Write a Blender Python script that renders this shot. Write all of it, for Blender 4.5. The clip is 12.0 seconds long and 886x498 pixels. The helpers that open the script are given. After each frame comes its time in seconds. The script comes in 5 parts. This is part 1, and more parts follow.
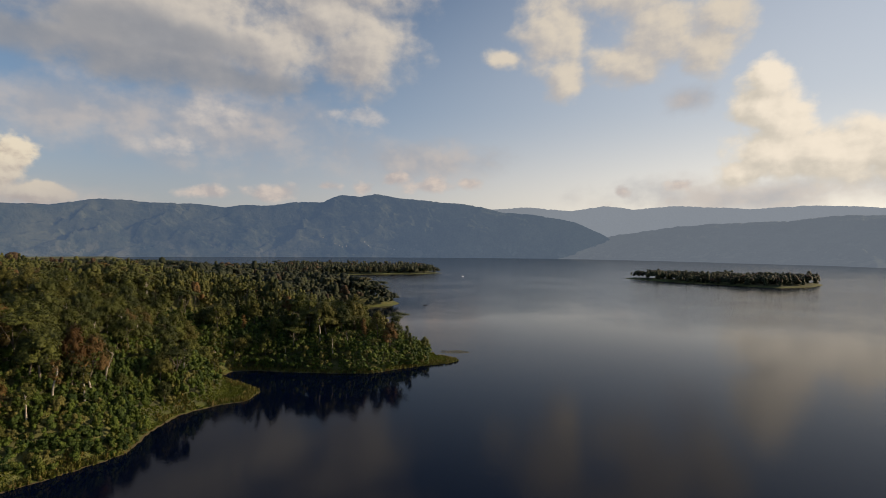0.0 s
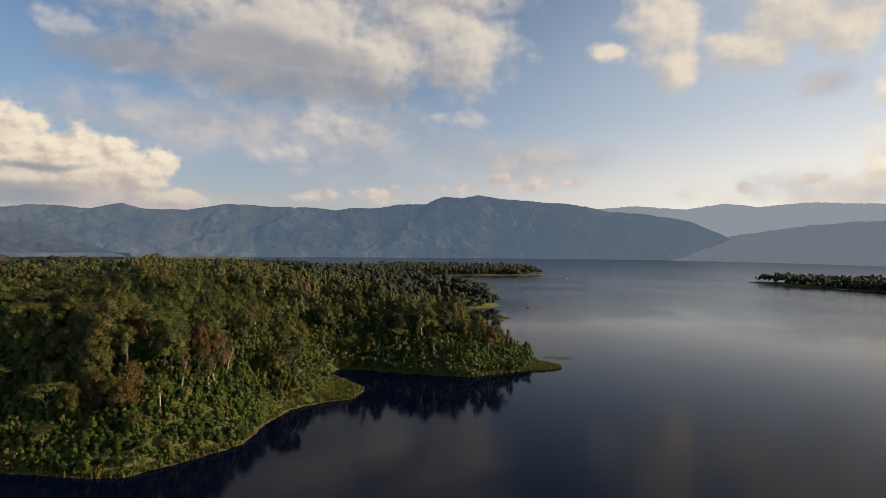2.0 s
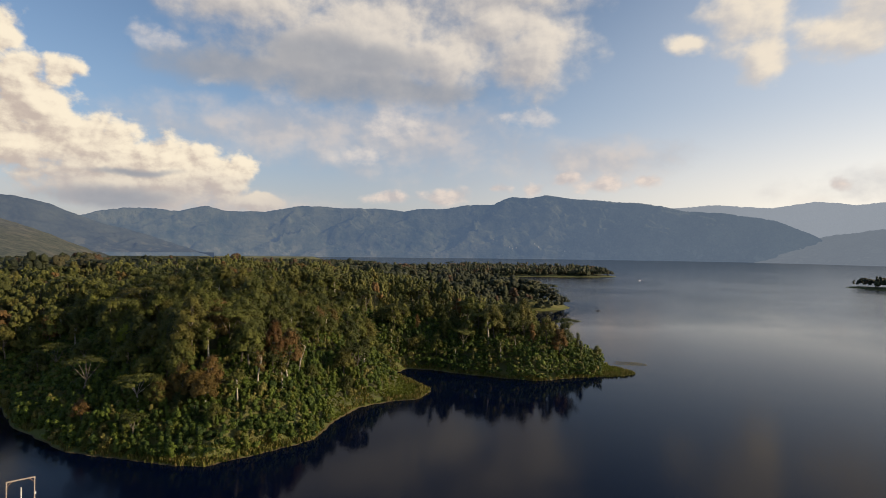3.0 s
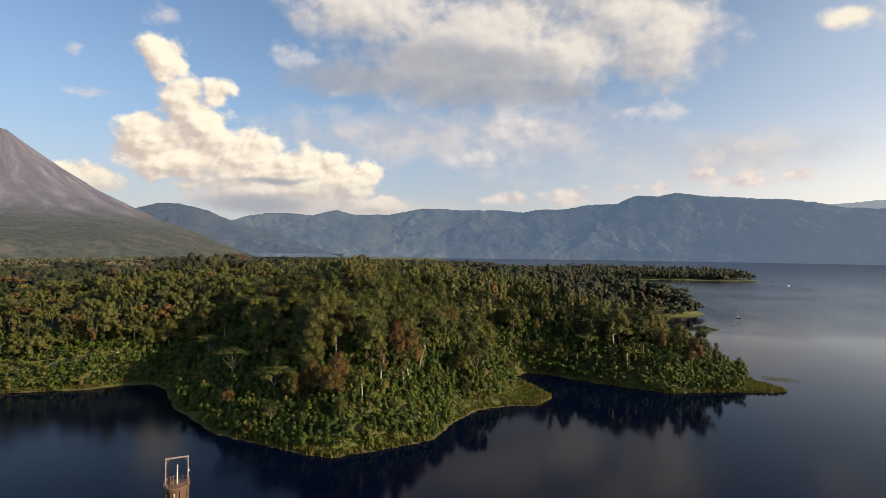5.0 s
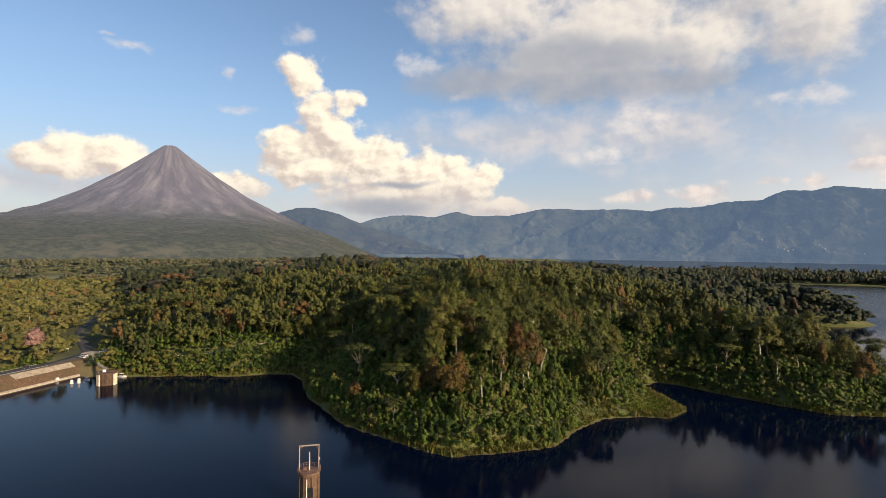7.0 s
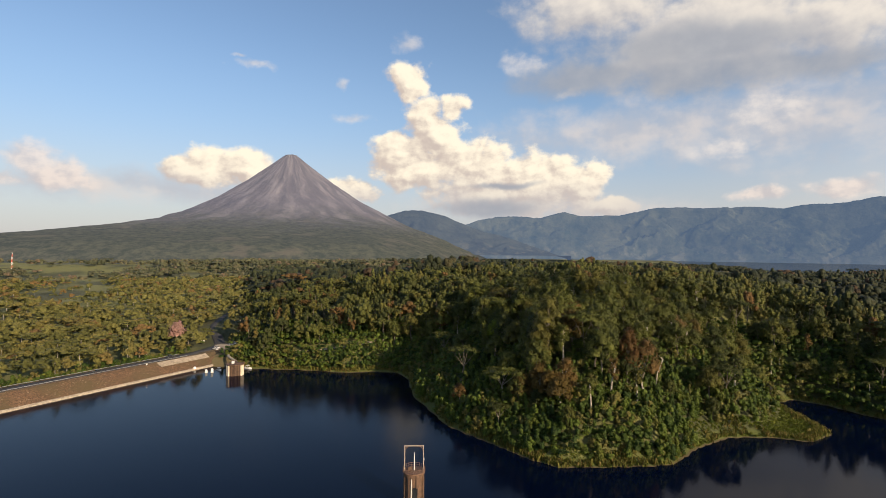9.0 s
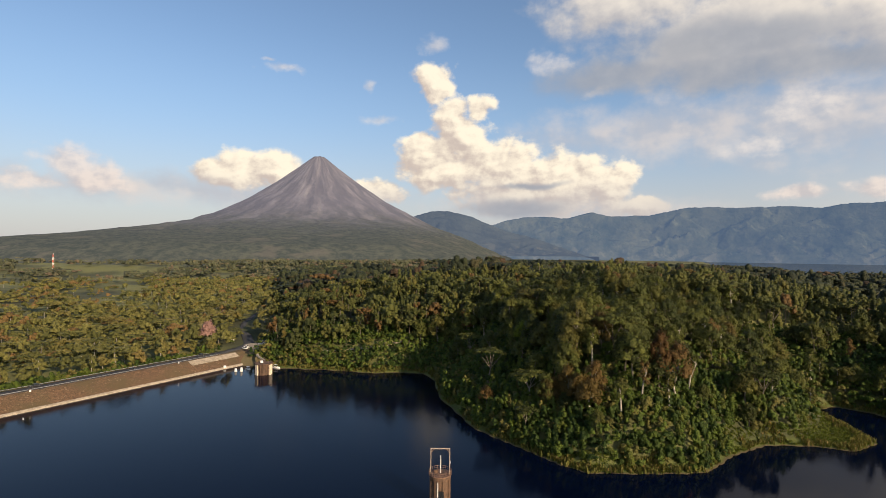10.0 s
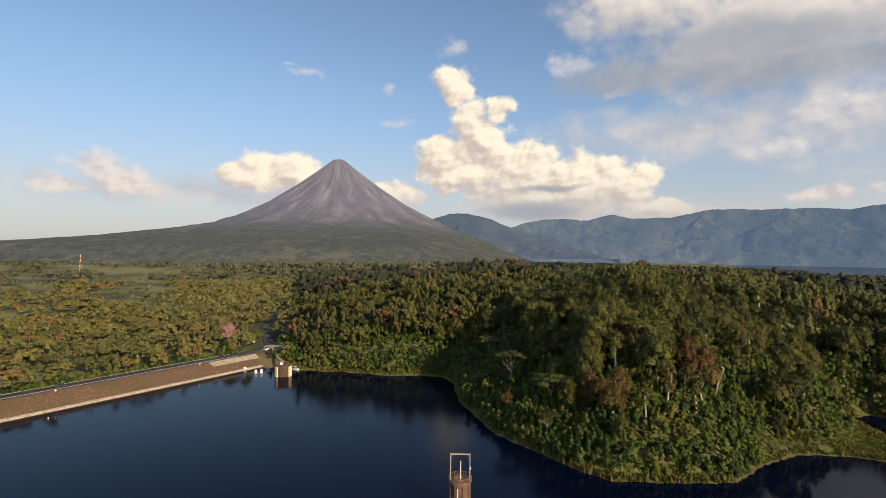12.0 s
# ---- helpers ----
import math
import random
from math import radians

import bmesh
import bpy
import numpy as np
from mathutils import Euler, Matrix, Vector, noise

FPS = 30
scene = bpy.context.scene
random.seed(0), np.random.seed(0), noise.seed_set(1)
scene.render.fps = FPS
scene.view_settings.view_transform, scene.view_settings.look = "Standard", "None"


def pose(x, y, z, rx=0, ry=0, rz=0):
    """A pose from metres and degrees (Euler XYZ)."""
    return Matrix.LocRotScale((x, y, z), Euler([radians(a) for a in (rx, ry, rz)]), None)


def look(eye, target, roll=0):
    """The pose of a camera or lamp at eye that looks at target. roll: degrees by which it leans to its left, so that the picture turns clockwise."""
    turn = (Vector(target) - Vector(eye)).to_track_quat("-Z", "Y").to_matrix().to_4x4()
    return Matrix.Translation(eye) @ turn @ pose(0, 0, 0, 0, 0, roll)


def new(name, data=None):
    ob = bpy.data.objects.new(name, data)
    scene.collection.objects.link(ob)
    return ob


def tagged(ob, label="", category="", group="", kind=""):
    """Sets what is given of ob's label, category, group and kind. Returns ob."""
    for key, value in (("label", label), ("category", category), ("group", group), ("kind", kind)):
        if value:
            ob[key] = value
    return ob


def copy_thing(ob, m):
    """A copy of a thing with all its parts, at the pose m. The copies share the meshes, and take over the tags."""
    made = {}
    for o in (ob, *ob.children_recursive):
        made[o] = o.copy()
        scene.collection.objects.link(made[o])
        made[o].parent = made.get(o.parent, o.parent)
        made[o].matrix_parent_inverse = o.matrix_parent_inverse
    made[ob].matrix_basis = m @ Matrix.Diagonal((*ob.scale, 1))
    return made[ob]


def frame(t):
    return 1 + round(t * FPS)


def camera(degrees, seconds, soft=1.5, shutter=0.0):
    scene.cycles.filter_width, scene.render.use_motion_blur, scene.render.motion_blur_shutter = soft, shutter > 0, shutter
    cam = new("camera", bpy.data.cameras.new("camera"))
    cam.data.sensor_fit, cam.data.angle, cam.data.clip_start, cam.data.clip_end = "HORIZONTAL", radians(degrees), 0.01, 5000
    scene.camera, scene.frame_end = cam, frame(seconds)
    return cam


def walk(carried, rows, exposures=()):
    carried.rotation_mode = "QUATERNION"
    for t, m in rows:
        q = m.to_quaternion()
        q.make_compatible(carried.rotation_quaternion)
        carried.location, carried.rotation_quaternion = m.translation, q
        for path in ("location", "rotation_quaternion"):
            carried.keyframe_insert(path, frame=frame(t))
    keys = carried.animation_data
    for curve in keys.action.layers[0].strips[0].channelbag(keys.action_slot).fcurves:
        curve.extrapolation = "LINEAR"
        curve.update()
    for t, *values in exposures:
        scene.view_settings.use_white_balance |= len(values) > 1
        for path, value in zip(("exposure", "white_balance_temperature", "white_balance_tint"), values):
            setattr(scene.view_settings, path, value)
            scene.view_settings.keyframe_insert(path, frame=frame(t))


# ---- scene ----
# ---- camera ----
cam = camera(79.05, 12.0, soft=0.3)
PATH = [
    (0, pose(0.00, -0.00, 74.06, 90.029, -0.412, -0.000)),
    (0.5, pose(0.17, 1.33, 74.35, 90.041, -0.474, 2.457)),
    (1, pose(0.27, 2.59, 74.64, 90.030, -0.474, 5.064)),
    (1.5, pose(0.27, 3.75, 74.95, 90.019, -0.434, 7.948)),
    (2, pose(0.20, 4.86, 75.14, 90.028, -0.435, 10.851)),
    (2.5, pose(0.05, 5.99, 75.27, 90.042, -0.519, 14.287)),
    (3, pose(-0.28, 7.07, 75.29, 90.035, -0.597, 17.988)),
    (5, pose(-2.36, 10.97, 75.22, 90.059, -0.573, 30.570)),
    (5.5, pose(-2.87, 11.70, 75.15, 90.051, -0.564, 33.706)),
    (6, pose(-3.29, 12.29, 75.05, 90.067, -0.566, 36.993)),
    (6.5, pose(-3.68, 12.86, 74.97, 90.058, -0.550, 40.296)),
    (7, pose(-4.14, 13.42, 74.93, 90.050, -0.524, 43.307)),
    (9, pose(-6.42, 15.81, 75.10, 90.086, -0.487, 54.486)),
    (9.5, pose(-7.09, 16.34, 75.11, 90.096, -0.486, 56.266)),
    (10, pose(-7.86, 16.76, 75.14, 90.134, -0.492, 57.288)),
    (10.5, pose(-8.60, 17.09, 75.16, 90.221, -0.503, 57.846)),
    (11, pose(-9.25, 17.38, 75.13, 90.282, -0.522, 58.433)),
    (11.5, pose(-9.80, 17.64, 75.04, 90.347, -0.511, 58.969)),
    (12, pose(-10.31, 17.89, 74.91, 90.377, -0.534, 59.297)),
]
walk(cam, PATH, exposures=[(0, -0.48, 6600, 12.5), (2.5, -0.22, 6600, 12.5), (5.0, 0.04, 6500, 12.5), (6.5, 0.12, 6500, 12.5), (9.0, 0.04, 6500, 12.5), (12, 0.0, 6500, 12.5)])

# ---- light ----
SUN_AZ, SUN_EL = 83.0, 19.0  # degrees clockwise from +y, and above the horizon
sun_to = Vector((math.sin(radians(SUN_AZ)) * math.cos(radians(SUN_EL)), math.cos(radians(SUN_AZ)) * math.cos(radians(SUN_EL)), math.sin(radians(SUN_EL))))
sun = new("sun", bpy.data.lights.new("sun", "SUN"))
sun.data.energy, sun.data.angle, sun.data.color = 6.5, radians(0.6), (1.0, 0.78, 0.52)
sun.matrix_world = look((0, 0, 0), -sun_to)


class Tree:
    """A small helper to write shader nodes."""

    def __init__(self, nodes):
        self.nt = nodes
        nodes.nodes.clear()

    def add(self, kind, ins=None, **props):
        n = self.nt.nodes.new(kind)
        for k, v in props.items():
            setattr(n, k, v)
        for k, v in (ins or {}).items():
            if isinstance(v, bpy.types.NodeSocket):
                self.nt.links.new(v, n.inputs[k])
            else:
                n.inputs[k].default_value = v
        return n

    def math(self, op, a, b=0.0, c=0.0, clamp=False):
        return self.add("ShaderNodeMath", {0: a, 1: b, 2: c}, operation=op, use_clamp=clamp).outputs[0]

    def vec(self, op, a, b=(0, 0, 0), c=(0, 0, 0), out=0):
        return self.add("ShaderNodeVectorMath", {0: a, 1: b, 2: c}, operation=op).outputs[out]

    def noise(self, v, scale, detail=4.0, rough=0.5, out=0, dim="3D"):
        return self.add("ShaderNodeTexNoise", {"Vector": v, "Scale": scale, "Detail": detail, "Roughness": rough}, noise_dimensions=dim).outputs[out]

    def step(self, v, lo, hi, to_lo=0.0, to_hi=1.0):
        return self.add("ShaderNodeMapRange", {0: v, 1: lo, 2: hi, 3: to_lo, 4: to_hi}, interpolation_type="SMOOTHSTEP").outputs[0]

    def mix(self, f, a, b):
        n = self.add("ShaderNodeMix", {0: f}, data_type="RGBA")
        for k, v in ((6, a), (7, b)):
            if isinstance(v, bpy.types.NodeSocket):
                self.nt.links.new(v, n.inputs[k])
            else:
                n.inputs[k].default_value = (*v, 1)[:4]
        return n.outputs[2]


# ---- sky: clear evening air, then clouds by azimuth (to the left of +y) and elevation in degrees ----
world = bpy.data.worlds.new("sky")
scene.world = world
world.use_nodes = True
w = Tree(world.node_tree)
sky = w.add("ShaderNodeTexSky", sky_type="NISHITA", sun_disc=False, sun_elevation=radians(SUN_EL), sun_rotation=radians(SUN_AZ), air_density=1.0, dust_density=0.8, ozone_density=1.5)
coord = w.add("ShaderNodeTexCoord").outputs["Generated"]
sep = w.add("ShaderNodeSeparateXYZ", {0: coord})
az = w.math("MULTIPLY", w.math("ARCTAN2", w.math("MULTIPLY", sep.outputs[0], -1.0), sep.outputs[1]), 180 / math.pi)
el = w.math("MULTIPLY", w.math("ARCSINE", sep.outputs[2]), 180 / math.pi)
place = w.add("ShaderNodeCombineXYZ", {0: az, 1: el}).outputs[0]


def warped(amount, scale, detail):
    n = w.noise(place, scale, detail, 0.55, out=1)
    n = w.vec("SUBTRACT", n, (0.5, 0.5, 0.5))
    return w.vec("MULTIPLY_ADD", n, (amount, amount * 0.8, 0), place)


def cloud_field(where, blobs, soft=0.25):
    """How near a direction is to the nearest puff: 0 in its middle, 1 at its edge."""
    field = None
    for a, e, ra, re in blobs:
        d = w.vec("LENGTH", w.vec("MULTIPLY_ADD", where, (1 / ra, 1 / re, 0), (-a / ra, -e / re, 0)), out=1)
        field = d if field is None else w.math("SMOOTH_MIN", field, d, soft)
    return field


tower_cloud = [(44.8, 6.6, 6.4, 3.0), (50.0, 7.4, 6.0, 3.2), (58.1, 17.0, 2.1, 2.4), (56.6, 14.0, 2.6, 2.0), (59.0, 10.4, 3.0, 1.8), (53.9, 14.6, 1.7, 1.4), (55.2, 12.2, 3.6, 3.0), (52.8, 9.2, 6.0, 2.8), (58.0, 8.0, 3.8, 1.9), (44.5, 8.2, 5.2, 2.2), (40.0, 7.0, 2.8, 2.6), (36.8, 4.7, 2.6, 1.2), (49.0, 5.8, 8.5, 2.2)]
behind_cone = [(78.0, 8.0, 3.1, 2.2), (74.2, 8.0, 2.6, 1.8), (80.3, 7.4, 2.4, 1.5), (64.3, 6.0, 3.0, 1.2), (104.0, 4.0, 3.0, 1.6)]
great_cloud = [(26.0, 20.5, 12.0, 5.0), (17.5, 20.0, 6.0, 4.2), (8.0, 20.5, 5.2, 4.4), (11.0, 26.5, 10.0, 4.0), (38.0, 24.0, 8.5, 4.0), (22.0, 30.0, 18.0, 6.0), (12.8, 23.5, 6.0, 4.2), (32.0, 18.6, 8.0, 2.6)]
ring_cloud = [(-11.4, 22.0, 3.9, 4.3), (-12.8, 17.6, 2.2, 2.9), (-15.8, 24.8, 4.8, 2.4), (-18.6, 18.6, 4.2, 2.1), (-22.4, 21.2, 5.2, 3.8), (-25.8, 18.8, 2.8, 2.4), (-20.0, 24.4, 6.0, 2.6), (-6.4, 19.6, 2.0, 1.0), (-27.4, 21.4, 2.6, 2.2)]
west_cloud = [(-31.4, 15.4, 2.3, 2.0), (-30.4, 13.2, 2.6, 2.4), (-32.4, 11.6, 3.0, 3.0), (-31.4, 8.6, 4.2, 2.8), (-36.0, 8.4, 5.0, 3.2), (-41.0, 8.0, 4.5, 2.6), (-47.0, 8.0, 6.0, 3.0), (-29.0, 7.2, 2.6, 1.5), (-54.0, 14.0, 7.0, 4.0)]
small_clouds = [(74.0, 17.7, 2.0, 0.45), (75.6, 18.3, 0.9, 0.25), (64.0, 13.5, 2.2, 0.6), (58.3, 21.0, 1.7, 0.9), (46.5, 19.2, 2.2, 1.3), (41.4, 15.9, 1.6, 0.5), (65.2, 16.5, 0.8, 0.7), (9.0, 13.7, 2.8, 0.9), (23.5, 13.0, 3.4, 1.6), (27.0, 10.0, 2.8, 0.9)]
low_clouds = [(92.4, 7.2, 1.9, 1.7), (90.2, 6.2, 2.6, 1.3), (94.5, 5.6, 2.4, 1.0), (8.6, 6.5, 1.5, 0.9), (5.0, 7.4, 1.6, 0.8), (1.2, 6.8, 2.8, 0.9), (-2.8, 7.0, 1.4, 0.7), (17.8, 5.4, 2.4, 1.0), (24.0, 5.4, 2.4, 0.7), (-23.8, 6.6, 1.6, 0.7), (-18.6, 6.0, 1.0, 0.7), (12.0, 6.4, 1.0, 0.6)]
veils = [(33.0, 11.5, 17.0, 3.2), (3.0, 9.0, 10.0, 2.4), (22.0, 12.0, 12.0, 4.5), (-30.0, 5.5, 16.0, 2.0), (82.0, 5.6, 18.0, 1.6), (45.0, 4.5, 14.0, 2.2), (-24.0, 14.0, 2.4, 1.4)]
undersides = [(28.5, 16.6, 10.5, 2.0), (21.0, 16.4, 8.0, 1.5), (40.0, 17.5, 8.0, 2.0), (30.0, 19.0, 12.0, 2.2), (50.0, 4.3, 6.0, 1.1), (48.5, 6.6, 4.0, 0.4)]

crisp = warped(2.8, 0.22, 6.0)
loose = warped(5.0, 0.10, 5.0)
wide = w.vec("MULTIPLY", place, (0.88, 1.12, 1))
puffs = w.noise(wide, 0.36, 8.0, 0.55)
toward_sun = w.vec("ADD", wide, (-0.50, 0.55, 0))
lit = w.math("SUBTRACT", puffs, w.noise(toward_sun, 0.36, 8.0, 0.55))
broad = w.noise(wide, 0.16, 4.0, 0.5)
curl = w.math("SUBTRACT", w.math("MULTIPLY_ADD", broad, -0.5, 0.75), puffs)


def cover(field, wobble, lo, hi):
    return w.step(w.math("ADD", field, w.math("MULTIPLY", curl, wobble)), lo, hi, 1.0, 0.0)


SHIFT = (-1.3, 1.1, 0)


def form(where, blobs, field, small, large, spread):
    """Brighter where a puff falls away towards the sun."""
    ahead = cloud_field(w.vec("ADD", where, SHIFT), blobs)
    rise = w.math("MINIMUM", w.math("SUBTRACT", ahead, field), 0.6)
    return w.step(w.math("MULTIPLY_ADD", rise, large, w.math("MULTIPLY", lit, small)), -spread, spread)


heap_field = cloud_field(crisp, tower_cloud + behind_cone)
heaps = cover(heap_field, 1.9, 0.66, 1.12)
heap_light = form(crisp, tower_cloud + behind_cone, heap_field, 2.5, 0.55, 0.46)
bank_field = cloud_field(loose, great_cloud)
bank_light = form(loose, great_cloud, bank_field, 0.9, 0.8, 0.50)
west_field = cloud_field(crisp, west_cloud + ring_cloud)
west_light = form(crisp, west_cloud + ring_cloud, west_field, 1.2, 0.6, 0.42)
bank = cover(bank_field, 1.5, 0.38, 1.34)
ring = cover(cloud_field(crisp, ring_cloud), 1.5, 0.42, 1.24)
west = cover(cloud_field(crisp, west_cloud), 1.3, 0.62, 1.14)
small = w.math("MULTIPLY", cover(cloud_field(crisp, small_clouds), 2.6, 0.15, 1.25), 0.62)
low = w.math("MULTIPLY", cover(cloud_field(crisp, low_clouds), 2.4, 0.30, 1.25), 0.75)
veil = w.math("MULTIPLY", cover(cloud_field(loose, veils), 1.4, 0.05, 1.35), 0.80)
under = w.math("MULTIPLY", cover(cloud_field(loose, undersides), 0.9, 0.30, 1.30), 0.86)
relief = w.step(w.math("MULTIPLY_ADD", broad, 0.35, lit), 0.02, 0.34)
swell = w.math("SUBTRACT", broad, w.noise(w.vec("ADD", wide, (-1.5, 1.9, 0)), 0.16, 4.0, 0.5))
soft_relief = w.step(w.math("MULTIPLY_ADD", lit, 0.35, swell), -0.12, 0.16)
foot = w.math("MULTIPLY", w.step(w.math("MULTIPLY_ADD", broad, 5.0, el), 11.0, 5.6), 0.85)

SKY_GAIN = 0.136
air = w.vec("SCALE", sky.outputs[0])
air.node.inputs[3].default_value = SKY_GAIN
air = w.vec("MULTIPLY", air, (0.95, 1.0, 1.05))
side = w.step(az, -40.0, 34.0)
haze = w.step(el, -2.0, w.math("MULTIPLY_ADD", side, -32.0, 54.0), 0.82, 0.0)
low_air = w.mix(side, (1.42, 1.30, 1.10), (0.53, 0.52, 0.54))
high_air = w.mix(side, (0.92, 0.95, 0.95), (0.33, 0.46, 0.64))
tone = w.mix(haze, air, w.mix(w.step(el, 3.0, 15.0), low_air, high_air))
tone = w.mix(veil, tone, w.mix(soft_relief, (0.52, 0.53, 0.56), (0.72, 0.66, 0.61)))
tone = w.mix(low, tone, w.mix(relief, (0.62, 0.56, 0.54), (0.94, 0.80, 0.68)))
tone = w.mix(small, tone, w.mix(relief, (0.58, 0.58, 0.60), (0.86, 0.80, 0.73)))
tone = w.mix(bank, tone, w.mix(bank_light, (0.46, 0.46, 0.48), (0.88, 0.81, 0.70)))
tone = w.mix(ring, tone, w.mix(west_light, (0.64, 0.62, 0.60), (0.94, 0.85, 0.70)))
tone = w.mix(west, tone, w.mix(west_light, (0.84, 0.78, 0.66), (1.22, 1.10, 0.90)))
tone = w.mix(heaps, tone, w.mix(foot, w.mix(heap_light, (0.62, 0.53, 0.46), (1.06, 0.95, 0.74)), (0.56, 0.53, 0.52)))
tone = w.mix(under, tone, w.mix(puffs, (0.30, 0.33, 0.38), (0.44, 0.46, 0.49)))
bg = w.add("ShaderNodeBackground", {0: tone, 1: 1.0})
w.nt.links.new(bg.outputs[0], w.add("ShaderNodeOutputWorld").inputs[0])


# ---- materials ----
def material(name):
    m = bpy.data.materials.new(name)
    m.use_nodes = True
    return m, Tree(m.node_tree)


def finish(t, colour, rough=0.8, metal=0.0, bump=None, strength=0.3, distance=0.1, **ins):
    b = t.add("ShaderNodeBsdfPrincipled", {"Base Color": colour if isinstance(colour, bpy.types.NodeSocket) else (*colour, 1), "Roughness": rough, "Metallic": metal, **ins})
    if bump is not None:
        t.nt.links.new(t.add("ShaderNodeBump", {"Height": bump, "Strength": strength, "Distance": distance}).outputs[0], b.inputs["Normal"])
    t.nt.links.new(b.outputs[0], t.add("ShaderNodeOutputMaterial").inputs[0])
    return b


def spotted(name, dark, light, scale, rough=0.85, metal=0.0, bump=0.3, distance=0.05, fine=6.0):
    """A worn surface: two tones in broad patches, with a finer grain."""
    m, t = material(name)
    p = t.add("ShaderNodeTexCoord").outputs["Object"]
    a, b = t.noise(p, scale, 4.0), t.noise(p, scale * fine, 4.0, 0.6)
    f = t.step(t.math("MULTIPLY_ADD", b, 0.6, t.math("MULTIPLY", a, 0.7)), 0.42, 0.88)
    finish(t, t.mix(f, dark, light), rough, metal, b, bump, distance)
    return m


def leaf_material(name, dark, light, dry, dry_share=0.12, tint=False, olive=(0.160, 0.138, 0.032), grain=1.1):
    """Foliage that runs from deep green through fresh green to olive from tree to tree, with a few dry crowns."""
    m, t = material(name)
    isle = t.add("ShaderNodeNewGeometry").outputs["Random Per Island"]
    if tint:
        each = t.add("ShaderNodeAttribute", attribute_name="tint").outputs["Fac"]
    else:
        each = t.add("ShaderNodeObjectInfo").outputs["Random"]
    c = t.mix(t.step(each, 0.0, 0.62), dark, light)
    c = t.mix(t.step(each, 0.68, 0.92 - dry_share, 0.0, 0.75), c, olive)
    c = t.mix(t.step(each, 1 - dry_share - 0.01, 1 - dry_share + 0.01, 0.0, 0.9), c, dry)
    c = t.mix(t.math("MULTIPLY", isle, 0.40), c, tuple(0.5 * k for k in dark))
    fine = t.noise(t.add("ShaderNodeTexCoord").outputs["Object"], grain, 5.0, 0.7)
    # darker in the hollows of the same grain that raises the bump
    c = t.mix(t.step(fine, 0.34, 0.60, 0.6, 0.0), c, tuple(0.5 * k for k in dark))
    b = t.add("ShaderNodeBsdfPrincipled", {"Base Color": c, "Roughness": 0.55, "Specular IOR Level": 0.22})
    t.nt.links.new(t.add("ShaderNodeBump", {"Strength": 0.9, "Distance": 0.9 / grain, "Height": fine}).outputs[0], b.inputs["Normal"])
    tr = t.add("ShaderNodeBsdfTranslucent", {"Color": c})
    s = t.add("ShaderNodeMixShader", {0: 0.28, 1: b.outputs[0], 2: tr.outputs[0]})
    t.nt.links.new(s.outputs[0], t.add("ShaderNodeOutputMaterial").inputs[0])
    return m


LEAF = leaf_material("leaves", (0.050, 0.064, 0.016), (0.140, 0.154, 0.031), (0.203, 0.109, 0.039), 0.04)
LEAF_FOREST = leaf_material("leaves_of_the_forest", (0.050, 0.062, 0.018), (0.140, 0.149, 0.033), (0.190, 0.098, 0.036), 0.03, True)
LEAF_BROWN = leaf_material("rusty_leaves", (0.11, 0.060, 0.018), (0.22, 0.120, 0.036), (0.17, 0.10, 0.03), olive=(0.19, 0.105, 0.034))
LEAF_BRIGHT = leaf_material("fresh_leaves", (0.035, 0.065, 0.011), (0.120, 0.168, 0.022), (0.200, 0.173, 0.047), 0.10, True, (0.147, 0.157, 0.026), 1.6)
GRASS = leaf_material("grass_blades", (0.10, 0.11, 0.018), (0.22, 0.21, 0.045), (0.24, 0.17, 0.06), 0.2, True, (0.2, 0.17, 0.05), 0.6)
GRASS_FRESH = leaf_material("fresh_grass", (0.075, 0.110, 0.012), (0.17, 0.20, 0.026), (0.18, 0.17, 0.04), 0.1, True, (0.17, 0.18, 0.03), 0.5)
# darker, cooler copy of the forest leaves: shade and haze put into the colour
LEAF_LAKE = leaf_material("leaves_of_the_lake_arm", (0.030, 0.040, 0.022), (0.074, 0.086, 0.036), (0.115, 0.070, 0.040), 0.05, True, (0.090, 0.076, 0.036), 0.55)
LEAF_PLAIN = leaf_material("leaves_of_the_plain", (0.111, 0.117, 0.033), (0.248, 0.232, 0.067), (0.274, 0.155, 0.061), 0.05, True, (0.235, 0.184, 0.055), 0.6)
# haze put into the colour: paler and greyer than the headland forest
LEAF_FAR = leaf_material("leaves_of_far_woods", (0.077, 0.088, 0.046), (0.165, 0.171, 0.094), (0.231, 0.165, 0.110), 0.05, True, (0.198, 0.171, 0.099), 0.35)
BLOSSOM = leaf_material("pink_blossom", (0.36, 0.20, 0.16), (0.62, 0.40, 0.34), (0.5, 0.3, 0.25), olive=(0.5, 0.33, 0.28))
BARK = spotted("bark", (0.06, 0.050, 0.036), (0.19, 0.165, 0.13), 1.2)
PALE_BARK = spotted("pale_bark", (0.20, 0.18, 0.15), (0.46, 0.42, 0.36), 0.8)


